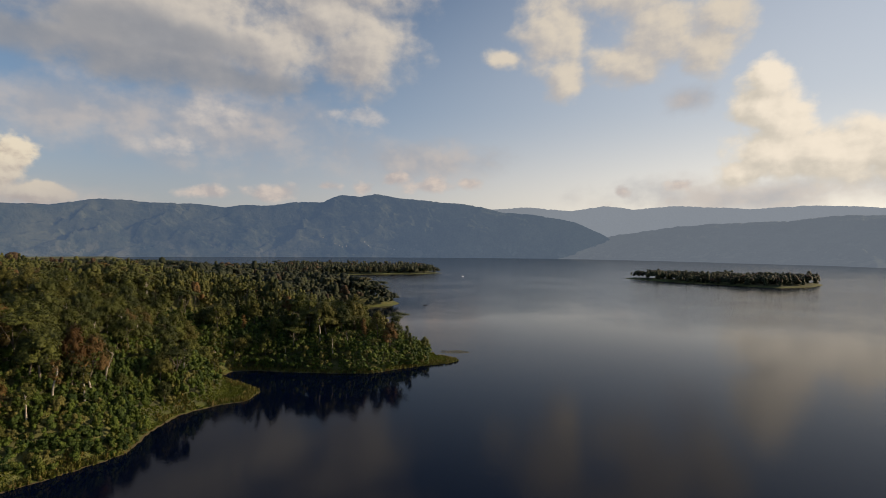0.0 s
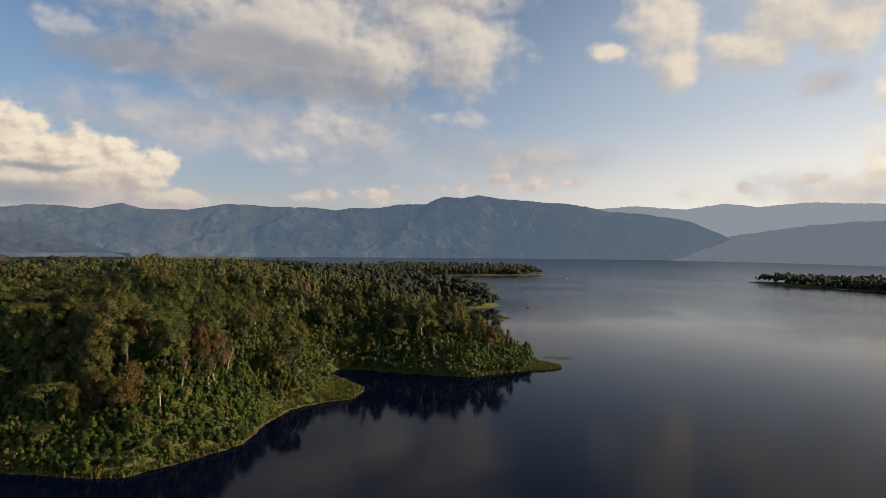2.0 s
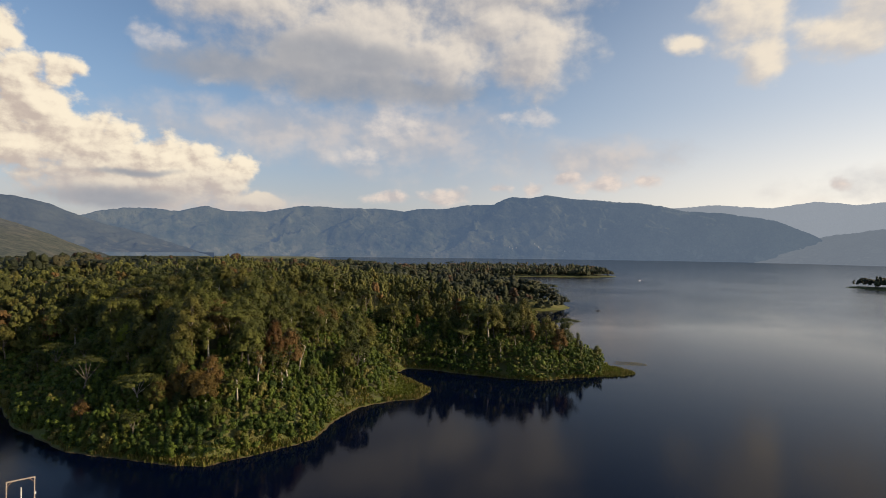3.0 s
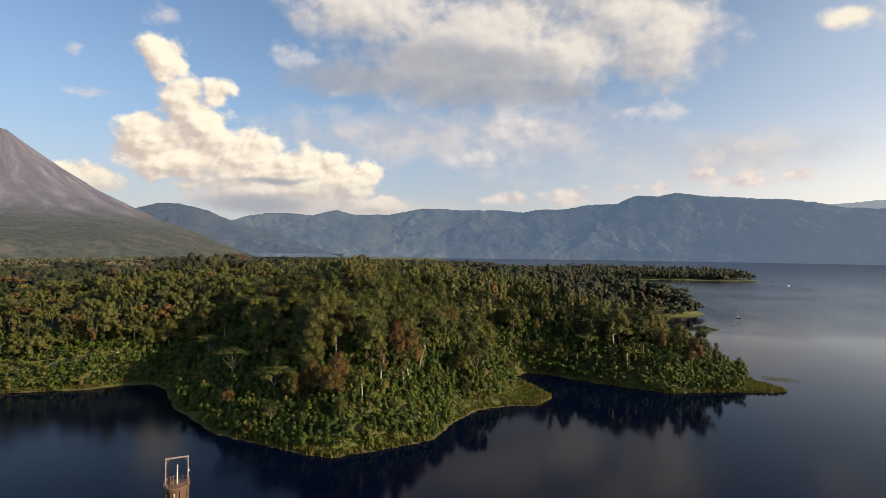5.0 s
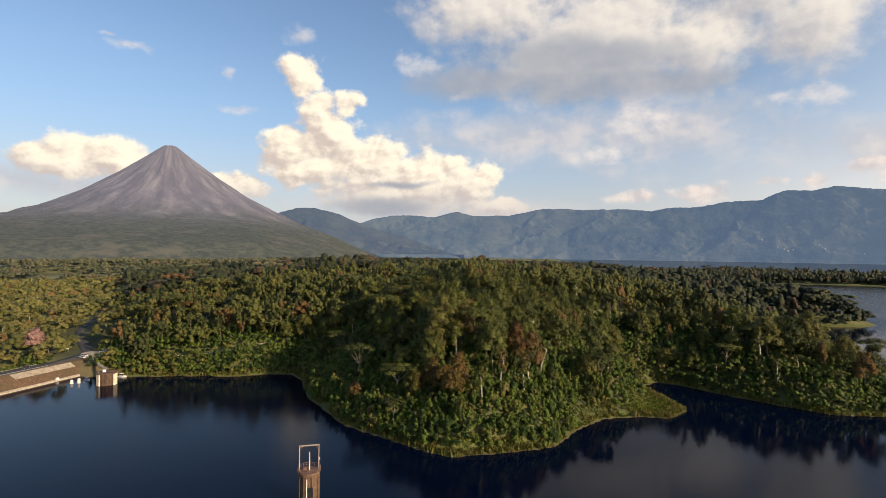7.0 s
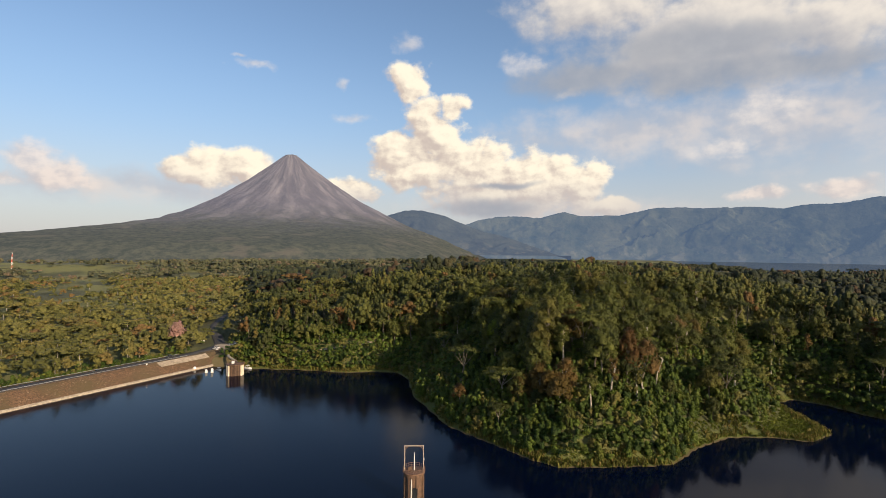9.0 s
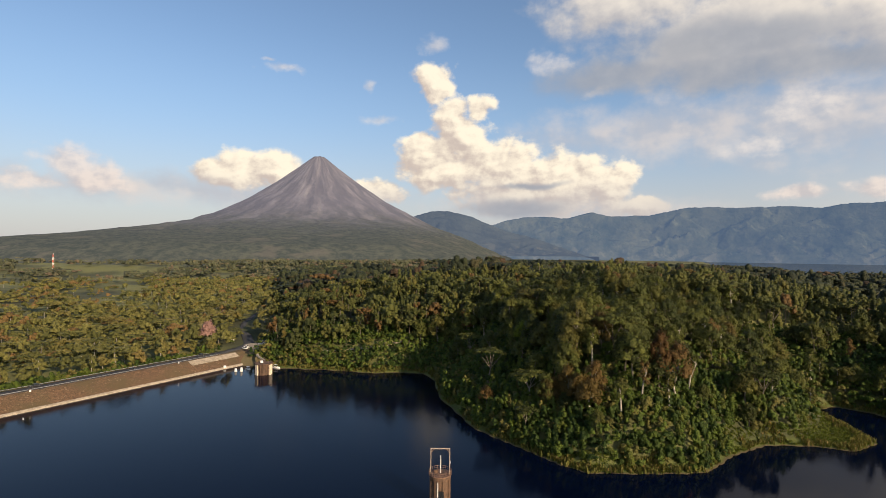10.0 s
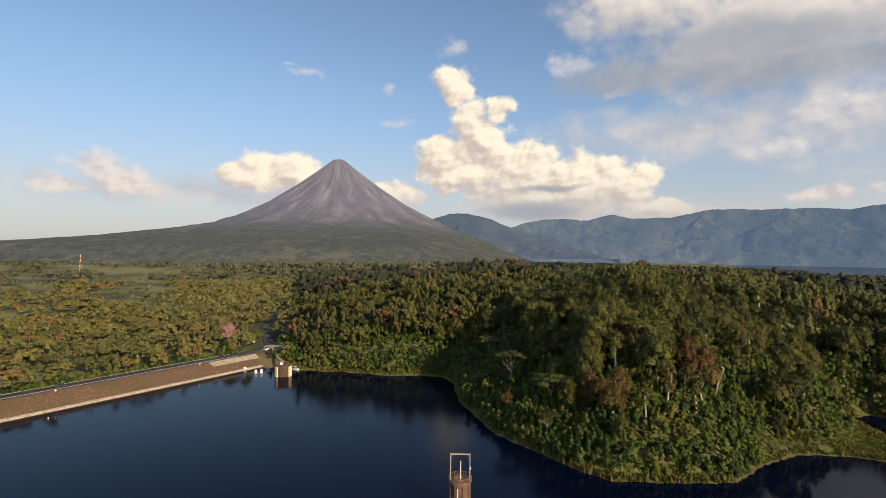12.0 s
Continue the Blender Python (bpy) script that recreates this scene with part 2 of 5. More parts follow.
def ground_material():
    m, t = material("forest_soil_and_grass")
    p = t.add("ShaderNodeTexCoord").outputs["Object"]
    z = t.add("ShaderNodeSeparateXYZ", {0: p}).outputs[2]
    broad, mid, grain = t.noise(p, 0.006, 5.0), t.noise(p, 0.05, 5.0), t.noise(p, 0.9, 5.0, 0.65)
    soil = t.mix(mid, (0.035, 0.040, 0.014), (0.080, 0.085, 0.028))
    turf = t.mix(grain, (0.085, 0.10, 0.026), (0.21, 0.20, 0.065))
    c = t.mix(t.step(broad, 0.44, 0.56), soil, turf)
    shore = t.mix(t.math("MULTIPLY_ADD", t.noise(p, 0.25, 4.0), 0.7, t.math("MULTIPLY", grain, 0.4)), (0.045, 0.060, 0.010), (0.115, 0.130, 0.022))
    c = t.mix(t.step(t.math("MULTIPLY_ADD", mid, -1.6, z), 0.2, 1.6, 1.0, 0.0), c, shore)
    mud = t.mix(grain, (0.040, 0.028, 0.012), (0.125, 0.088, 0.036))
    c = t.mix(t.step(t.math("MULTIPLY_ADD", mid, 0.3, z), 0.15, 0.50, 1.0, 0.0), c, mud)
    # bare trodden earth at the end of the dam
    worn = t.vec("LENGTH", t.vec("SUBTRACT", t.vec("MULTIPLY", p, (1, 1, 0)), (-376, 100, 0)), out=1)
    worn = t.step(t.math("MULTIPLY_ADD", mid, 16.0, worn), 22.0, 36.0, 1.0, 0.0)
    c = t.mix(t.math("MULTIPLY", worn, 0.85), c, t.mix(grain, (0.085, 0.065, 0.026), (0.21, 0.16, 0.075)))
    finish(t, c, 0.95, 0.0, grain, 0.6, 0.3)
    return m


GROUND = ground_material()


def water_material():
    m, t = material("lake_water")
    p = t.add("ShaderNodeTexCoord").outputs["Object"]
    ripple = t.noise(t.vec("MULTIPLY", p, (1.0, 1.6, 1.0)), 0.9, 4.0, 0.6)
    swell = t.noise(t.vec("MULTIPLY", p, (0.7, 1.3, 1.0)), 0.05, 3.0)
    calm = t.step(t.noise(p, 0.004, 3.0), 0.40, 0.62, 0.25, 1.0)
    h = t.math("MULTIPLY_ADD", swell, 0.9, t.math("MULTIPLY", ripple, calm))
    # sheltered bay by the dam, wind over the open lake
    windy = t.step(t.vec("LENGTH", t.vec("SUBTRACT", p, (-180, 60, 0)), out=1), 380.0, 1300.0)
    b = finish(t, (0.0006, 0.0028, 0.0125), t.math("MULTIPLY_ADD", windy, 0.13, 0.035), 0.0, h, t.math("MULTIPLY_ADD", windy, 0.45, 0.09), 0.35, IOR=1.333, **{"Specular IOR Level": t.math("MULTIPLY_ADD", windy, 0.47, 0.11)})
    return m


WATER = water_material()


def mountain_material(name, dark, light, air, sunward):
    """Distant forested slopes; daylight scattered by the air is painted on as emission."""
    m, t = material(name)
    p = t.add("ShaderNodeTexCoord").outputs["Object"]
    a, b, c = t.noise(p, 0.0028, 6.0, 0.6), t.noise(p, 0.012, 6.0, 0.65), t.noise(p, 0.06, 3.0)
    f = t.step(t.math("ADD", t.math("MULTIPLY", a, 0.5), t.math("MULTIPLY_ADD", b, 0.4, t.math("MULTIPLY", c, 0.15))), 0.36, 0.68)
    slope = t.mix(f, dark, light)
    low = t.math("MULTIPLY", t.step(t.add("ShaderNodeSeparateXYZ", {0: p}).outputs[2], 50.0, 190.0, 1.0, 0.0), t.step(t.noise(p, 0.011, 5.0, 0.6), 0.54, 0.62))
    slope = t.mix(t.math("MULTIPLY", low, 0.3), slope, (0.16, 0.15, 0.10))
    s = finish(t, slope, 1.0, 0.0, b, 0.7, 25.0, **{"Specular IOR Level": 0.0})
    # haze painted as emission, brighter and greyer towards the sun
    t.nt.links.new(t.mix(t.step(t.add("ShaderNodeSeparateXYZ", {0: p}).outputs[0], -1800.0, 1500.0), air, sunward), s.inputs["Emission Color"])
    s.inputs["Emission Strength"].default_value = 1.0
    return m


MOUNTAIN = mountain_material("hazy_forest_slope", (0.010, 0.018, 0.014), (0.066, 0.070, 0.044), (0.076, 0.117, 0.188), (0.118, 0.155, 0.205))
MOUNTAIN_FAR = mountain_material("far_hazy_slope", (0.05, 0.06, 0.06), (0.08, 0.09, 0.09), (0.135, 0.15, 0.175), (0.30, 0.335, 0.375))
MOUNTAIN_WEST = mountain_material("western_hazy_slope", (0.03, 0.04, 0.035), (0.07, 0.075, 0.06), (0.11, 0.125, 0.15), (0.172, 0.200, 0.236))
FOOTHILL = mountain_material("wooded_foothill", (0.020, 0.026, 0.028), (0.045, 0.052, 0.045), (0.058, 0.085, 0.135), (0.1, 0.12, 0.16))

# ---- the plan ----
MAIN_SHORE = [(-372, 92), (-345, 117), (-326, 139), (-304, 160), (-300, 174), (-287, 185), (-271, 181), (-238, 164), (-190, 151), (-164, 153), (-145, 154), (-134, 157), (-124, 172), (-117, 184), (-113, 193), (-117, 215), (-116, 238), (-105, 252), (-94, 260), (-94, 278), (-109, 291), (-128, 305), (-126, 321), (-111, 324), (-93, 320), (-71, 318), (-43, 317), (-26, 331), (-9, 342), (3, 347), (12, 358), (-5, 378), (-21, 408)]
NORTH_SHORE = [(-48, 452), (-85, 520), (-140, 600), (-129, 668), (-88, 677), (-62, 705), (-58, 735), (-80, 790), (-160, 850), (-300, 1000), (-420, 1250), (-430, 1440), (-293, 1510), (-155, 1570), (-73, 1583), (6, 1671), (-89, 1850), (-400, 1980), (-900, 2100), (-1700, 2900), (-2500, 4100), (-3000, 4900)]
EAST_SIDE = [(-4900, 4900), (-4900, -4900), (900, -4900), (700, -1600), (-40, -560), (-70, -470), (-388, 74)]
ISLAND = [(479, 1440), (531, 1290), (612, 1160), (691, 1090), (780, 1130), (860, 1215), (800, 1300), (700, 1330), (600, 1390)]
DAM_END, DAM_ALONG, DAM_OUT = np.array((-372.0, 101.0)), np.array((0.451, -0.8925)), np.array((-0.8925, -0.451))
CREST = 6.05
VOLCANO = (-4400 * math.sin(radians(70.2)), 4400 * math.cos(radians(70.2)))


def inland(x, y, ring):
    """Signed distance to a shore line, positive on land."""
    ring = np.array(ring, float)
    d, inside = np.full(x.shape, 1e9), np.zeros(x.shape, bool)
    for (ax, ay), (bx, by) in zip(ring, np.roll(ring, -1, 0)):
        ex, ey = bx - ax, by - ay
        s = np.clip(((x - ax) * ex + (y - ay) * ey) / (ex * ex + ey * ey), 0, 1)
        d = np.minimum(d, np.hypot(x - ax - s * ex, y - ay - s * ey))
        if ay != by:
            inside ^= ((ay > y) != (by > y)) & (x < ex * (y - ay) / ey + ax)
    return np.where(inside, d, -d)


def waves(x, y, size, seed, octaves=4):
    """Cheap smooth relief: sums of turned sine waves, about -1 to 1."""
    rng, total, norm = np.random.RandomState(seed), 0.0, 0.0
    for o in range(octaves):
        for _ in range(4):
            a, ph = rng.uniform(0, 2 * math.pi), rng.uniform(0, 2 * math.pi)
            k = 2 * math.pi / size * 2 ** o * rng.uniform(0.75, 1.3)
            total = total + 0.55 ** o * np.sin(k * (x * math.cos(a) + y * math.sin(a)) + ph + 1.3 * np.sin(0.6 * k * (y * math.cos(a) - x * math.sin(a)) + 2 * ph))
        norm += 2.2 * 0.55 ** o
    return total / norm


def smooth(v, lo, hi):
    """An eased step from 0 at lo to 1 at hi."""
    v = np.clip((v - lo) / (hi - lo), 0, 1)
    return v * v * (3 - 2 * v)


def bump_at(x, y, cx, cy, r, h):
    return h * np.exp(-((x - cx) ** 2 + (y - cy) ** 2) / (r * r))


def cone(d):
    """Height of the volcano at a distance from its middle."""
    return np.interp(d, [0, 45, 155, 335, 535, 735, 935, 1200, 1650, 2000, 2600, 3400], [806, 806, 720, 587, 456, 352, 275, 225, 160, 122, 78, 30])


def canopy_top(r, a):
    """Height of the highest tree tops on the headland ridges, by distance and azimuth."""
    el = np.interp(a, [0, 16.6, 20, 22, 28, 32, 39.5, 46, 54, 60, 66, 75, 84], [-1.75, -1.5, -1.4, -1.15, -0.85, -0.85, -0.55, -0.12, -0.2, -0.45, -0.7, -0.8, -0.6])
    return 75 + r * np.tan(np.radians(el))


def height(x, y):
    """The lie of the land; below 0 the bed of the lake."""
    x, y = np.asarray(x, float), np.asarray(y, float)
    d = inland(x, y, MAIN_SHORE + NORTH_SHORE + EAST_SIDE)
    d = np.maximum(d, inland(x, y, ISLAND))
    d = d + 2.0 * waves(x, y, 40, 3, 3) * smooth(np.abs(d), 0, 12)
    r, a = np.hypot(x, y), np.degrees(np.arctan2(-x, y))
    rise = 38 * (1 - np.exp(-np.maximum(d - 4, 0) / (40 + 70 * smooth(y, 430, 620)))) + 0.09 * np.clip(d, 0, 8)
    hills = 1 + 0.20 * waves(x, y, 260, 5)
    peninsula = rise * hills * (1 - 0.48 * smooth(a, 26, 9) * smooth(y, 320, 360) * smooth(y, 640, 480))
    peninsula = (peninsula + bump_at(x, y, -275, 300, 100, 8)) * (1 - 0.32 * smooth(a, 52, 66))
    flat = 3.0 + (7 * smooth(r, 500, 1100) + 16 * smooth(r, 1000, 2200) + 40 * smooth(r, 2000, 3600)) * smooth(a, 28, 52) + 4 * waves(x, y, 500, 8) * smooth(r, 500, 900)
    flat = np.minimum(flat, 1.0 + np.maximum(d, 0) * 0.2 + 6)
    east = smooth(a, 66, 84) * (x < 0) + (a < -100) * 1.0
    low = smooth(r, 700, 1300)
    land = peninsula * (1 - east) * (1 - low) + np.where(east > low, flat, np.minimum(flat, 3 + d * 0.05)) * (1 - (1 - east) * (1 - low))
    away = np.hypot(x - VOLCANO[0], y - VOLCANO[1])
    land = np.maximum(land, (cone(away) - 90 * smooth(away, 2650, 2300) + 5 * waves(x, y, 300, 11)) * smooth(away, 3400, 2600))
    land = np.where((a < 72) & (r < 1900), np.minimum(land, np.maximum(canopy_top(r, a) - 19, 4)), land)
    plain = 75 + r * np.tan(np.radians(np.interp(a, [12, 24, 40, 60, 75, 84, 100], [-1.6, -1.3, -1.15, -1.1, -1.15, -1.2, -1.0]))) - 13 + 3 * waves(x, y, 400, 17, 2)
    land = np.where((a > 12) & (a < 110) & (r > np.where(a > 45, 700, 1500)) & (r < np.where(a > 62, 3600, 5000)), np.minimum(land, np.maximum(plain, 3)), land)
    yard = np.exp(-(((x + 418) / 34) ** 2 + ((y - 108) / 26) ** 2) ** 2)
    land = land * (1 - yard) + (CREST - 0.15) * yard
    lagoon = np.exp(-(((x + 106) / 17) ** 2 + ((y - 278) / 26) ** 2) ** 2)
    land = land * (1 - lagoon) + np.minimum(land, 0.9) * lagoon
    spit = smooth(x, -30, -5) * (y > 300) * (y < 420)
    land = land * (1 - spit) + np.minimum(land, 0.8) * spit
    bed = np.maximum(-9.0, d * 0.22)
    return np.where(d > 0, np.minimum(land, 0.35 + d * 0.55), bed)


def mesh_object(name, verts, faces, mats, parent=None, label="", category="", kind="", group="", shade=False):
    """One mesh object out of arrays: vertices n x 3, faces m x 3 or m x 4."""
    verts, faces = np.asarray(verts, np.float32), np.asarray(faces, np.int32)
    me = bpy.data.meshes.new(name)
    me.vertices.add(len(verts))
    me.vertices.foreach_set("co", verts.ravel())
    me.loops.add(faces.size)
    me.loops.foreach_set("vertex_index", faces.ravel())
    me.polygons.add(len(faces))
    me.polygons.foreach_set("loop_start", np.arange(0, faces.size, faces.shape[1], dtype=np.int32))
    me.update(calc_edges=True)
    if shade:
        me.shade_smooth()
    for m in mats if isinstance(mats, (list, tuple)) else [mats]:
        me.materials.append(m)
    ob = new(name, me)
    ob.parent = parent
    return tagged(ob, label, category, group, kind)


def grid_faces(rows, cols, closed=False):
    i, j = np.meshgrid(np.arange(rows - 1), np.arange(cols if closed else cols - 1), indexing="ij")
    k = (j + 1) % cols
    return np.stack([i * cols + j, (i + 1) * cols + j, (i + 1) * cols + k, i * cols + k], -1).reshape(-1, 4)


# ---- ground and water ----
angles = np.radians(np.concatenate([np.arange(-46, 106, 0.55), np.arange(106, 314, 2.0)]))
radii = np.geomspace(70, 4950, 240)
R, A = np.meshgrid(radii, angles, indexing="ij")
GX, GY = -R * np.sin(A), R * np.cos(A)
GZ = height(GX, GY)
gv = np.stack([GX, GY, GZ], -1).reshape(-1, 3)
gv = np.concatenate([gv, [[0, 0, -9.0]]])
gf = grid_faces(len(radii), len(angles), True)
ground = mesh_object("ground", gv, gf, GROUND, label="forest soil and grass running out to the mountains", category="ground", kind="structure", shade=True)

wa = np.linspace(0, 2 * math.pi, 97)[:-1]
wr = np.array([1.0, 200, 600, 1500, 3000, 4950])
WR, WA = np.meshgrid(wr, wa, indexing="ij")
wv = np.stack([WR * np.cos(WA), WR * np.sin(WA), 0 * WR], -1).reshape(-1, 3)
water = mesh_object("water", wv, grid_faces(len(wr), len(wa), True)[:, ::-1], WATER, label="calm dark blue lake water with faint ripples", category="lake", kind="structure", shade=True)


# ---- mountains ----
def ridged(x, y, size, seed, octaves=3):
    """Sharp crests between rounded gullies, about -1 to 1."""
    return 1 - 2.6 * np.abs(waves(x, y, size, seed, octaves))


def mountain_range(name, line, foot, depth, mat, label, foot_z=-2.0, gullies=1.0, seed=1, step=0.14, rows=56):
    """A range with a crest of given elevation (degrees) by azimuth, whose spurs wander down to a foot at given distances by azimuth."""
    az_, el_ = np.array(line).T
    a = np.arange(az_[0], az_[-1], step)
    crest = np.interp(a, az_, el_)
    crest = np.convolve(np.pad(crest, 1, mode="edge"), np.ones(3) / 3, "valid") + 0.06 * waves(a, 0 * a, 5, seed, 4) + 0.03 * ridged(a, 0 * a, 1.1, seed + 9, 3)
    r_foot = np.interp(a, *np.array(foot).T)
    depth = np.minimum(depth, 4870 + 90 * (depth < 100) - r_foot)
    r_top = r_foot + depth
    s = np.concatenate([np.linspace(0, 1, rows), [1.03, 1.06]])
    S, AA = np.meshgrid(s, a, indexing="ij")
    top = 75 + r_top * np.tan(np.radians(crest)) + 0 * S
    u, v = AA * r_top * math.pi / 180, S * 1400
    bent = u + 260 * waves(u, v, 1500, seed + 3, 2) + 70 * waves(u, v, 420, seed + 4, 2)
    big = ridged(bent, 0.35 * v, 1500, seed + 5, 2)
    mid = ridged(bent + 0.3 * v, 0.6 * v, 620, seed + 6, 2)
    fine = ridged(bent - 0.4 * v, v, 260, seed + 7, 3)
    spur = 0.55 * big + 0.34 * mid + 0.16 * fine
    tall = np.clip(top - foot_z, 10, None)
    inner = np.clip(S, 0, 1)
    profile = np.where(S <= 1, 0.75 * S + 0.25 * S ** 2.0, 1 - (S - 1) * 2.0)
    z = foot_z + (top - foot_z) * profile + gullies * tall * spur * 0.62 * inner * (1 - inner) ** 0.8
    # nothing in front rises over the crest line
    z = np.minimum(z, 75 + (r_foot + depth * S) * np.tan(np.radians(crest - 0.12 * (1 - inner))))
    z = np.where(S < 0.02, foot_z, z)
    rr = r_foot + depth * S + 0.05 * depth * waves(u, 0 * u, 500, seed + 8, 3) * (1 - inner)
    ar = np.radians(AA)
    v = np.stack([-rr * np.sin(ar), rr * np.cos(ar), z], -1).reshape(-1, 3)
    return mesh_object(name, v, grid_faces(len(s), len(a)), mat, label=label, category="mountain", kind="structure", shade=True)


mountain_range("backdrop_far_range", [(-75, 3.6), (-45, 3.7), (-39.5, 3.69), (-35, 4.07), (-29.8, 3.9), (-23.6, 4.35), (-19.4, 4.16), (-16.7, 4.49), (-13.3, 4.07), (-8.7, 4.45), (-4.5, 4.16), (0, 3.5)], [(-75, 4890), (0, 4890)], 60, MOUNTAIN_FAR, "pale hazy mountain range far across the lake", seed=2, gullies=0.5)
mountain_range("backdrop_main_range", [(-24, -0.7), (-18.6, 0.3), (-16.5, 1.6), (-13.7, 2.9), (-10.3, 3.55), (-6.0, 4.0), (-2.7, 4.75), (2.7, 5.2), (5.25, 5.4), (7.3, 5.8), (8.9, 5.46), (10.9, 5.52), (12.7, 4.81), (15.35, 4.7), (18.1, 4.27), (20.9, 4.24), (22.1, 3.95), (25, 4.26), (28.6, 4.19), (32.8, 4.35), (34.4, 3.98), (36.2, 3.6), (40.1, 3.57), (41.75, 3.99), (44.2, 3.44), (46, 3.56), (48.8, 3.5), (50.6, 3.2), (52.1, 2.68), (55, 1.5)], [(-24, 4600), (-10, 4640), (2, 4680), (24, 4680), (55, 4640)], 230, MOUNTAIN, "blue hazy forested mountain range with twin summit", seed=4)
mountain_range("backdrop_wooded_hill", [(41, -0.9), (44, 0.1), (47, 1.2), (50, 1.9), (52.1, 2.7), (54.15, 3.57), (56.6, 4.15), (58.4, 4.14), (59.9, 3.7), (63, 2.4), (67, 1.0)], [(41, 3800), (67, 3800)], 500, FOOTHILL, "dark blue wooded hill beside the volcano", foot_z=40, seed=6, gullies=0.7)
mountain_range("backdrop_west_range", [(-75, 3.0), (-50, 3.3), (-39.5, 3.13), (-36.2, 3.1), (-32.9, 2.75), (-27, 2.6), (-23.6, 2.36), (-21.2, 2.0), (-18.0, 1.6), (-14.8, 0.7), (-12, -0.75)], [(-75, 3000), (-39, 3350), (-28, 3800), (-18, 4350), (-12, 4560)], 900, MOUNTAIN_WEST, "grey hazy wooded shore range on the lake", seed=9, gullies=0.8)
# mostly out of view: added so reflections meet hills at the horizon
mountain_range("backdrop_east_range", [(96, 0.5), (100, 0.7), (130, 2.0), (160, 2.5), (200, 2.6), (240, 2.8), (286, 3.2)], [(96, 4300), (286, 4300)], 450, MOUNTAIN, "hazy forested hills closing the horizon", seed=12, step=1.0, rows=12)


# ---- the volcano ----
def volcano_material():
    m, t = material("bare_volcanic_slope")
    p = t.add("ShaderNodeTexCoord").outputs["Object"]
    s = t.add("ShaderNodeSeparateXYZ", {0: p})
    turn = t.math("ARCTAN2", s.outputs[1], s.outputs[0])
    far = t.vec("LENGTH", t.vec("MULTIPLY", p, (1, 1, 0)), out=1)
    streak = t.noise(t.add("ShaderNodeCombineXYZ", {0: t.math("MULTIPLY_ADD", t.noise(p, 0.004, 4.0, 0.55), 1.6, t.math("MULTIPLY", turn, 5.0)), 1: t.math("MULTIPLY", far, 0.0026)}).outputs[0], 1.3, 5.0, 0.58)
    grain, patch = t.noise(p, 0.03, 6.0, 0.65), t.noise(p, 0.006, 5.0, 0.6)
    ash = t.mix(t.step(streak, 0.40, 0.72), (0.058, 0.054, 0.063), (0.176, 0.164, 0.170))
    ash = t.mix(t.math("MULTIPLY", grain, 0.45), ash, (0.11, 0.10, 0.10))
    scrub = t.mix(t.step(t.noise(p, 0.028, 8.0, 0.78), 0.38, 0.64), (0.016, 0.021, 0.013), (0.070, 0.070, 0.042))
    scrub = t.mix(t.step(t.noise(t.vec("MULTIPLY", p, (1, 1, 3)), 0.0045, 4.0, 0.6), 0.56, 0.66, 0.0, 0.7), scrub, (0.098, 0.082, 0.058))
    edge = t.math("MULTIPLY_ADD", patch, -260.0, t.math("MULTIPLY_ADD", streak, 150.0, s.outputs[2]))
    c = t.mix(t.step(edge, 90.0, 330.0, 1.0, 0.0), ash, scrub)
    b = finish(t, c, 1.0, 0.0, t.math("ADD", grain, streak), 0.6, 18.0, **{"Specular IOR Level": 0.0})
    # distance haze painted as emission, weaker towards the nearer foot
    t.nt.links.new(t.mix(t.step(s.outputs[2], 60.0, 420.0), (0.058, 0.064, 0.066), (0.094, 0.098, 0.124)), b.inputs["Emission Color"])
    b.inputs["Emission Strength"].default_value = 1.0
    return m


turns = np.linspace(0, 2 * math.pi, 421)[:-1]
outs = np.concatenate([[0.5, 20, 34, 45, 52], np.geomspace(62, 2950, 92)])
D, U = np.meshgrid(outs, turns, indexing="ij")
rib = np.abs(waves(np.cos(U) * 500, np.sin(U) * 500, 240, 21, 3)) + 0.5 * np.abs(waves(np.cos(U) * 500 + D * 0.2, np.sin(U) * 500, 90, 22, 3))
VZ = cone(D) - 9.0 * rib * smooth(D, 45, 260) * smooth(D, 2300, 900) + 6 * waves(D * np.cos(U), D * np.sin(U), 160, 23) * smooth(D, 200, 900)
VZ = VZ - 200 * smooth(D, 2350, 2950)
skirt_az = np.degrees(np.arctan2(-(VOLCANO[0] + D * np.cos(U)), VOLCANO[1] + D * np.sin(U)))
VZ = VZ - np.interp(skirt_az, [44, 49, 55, 62], [270, 180, 60, 0]) * smooth(D, 600, 1200)
VZ = np.where(D < 44, 806 - 10 * smooth(D, 40, 5) + 5 * np.cos(U * 2), VZ)
vv = np.stack([D * np.cos(U), D * np.sin(U), VZ], -1).reshape(-1, 3)
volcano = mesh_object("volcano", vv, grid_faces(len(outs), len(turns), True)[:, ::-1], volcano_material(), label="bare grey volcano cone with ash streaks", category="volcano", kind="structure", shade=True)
volcano.location = (*VOLCANO, 0)


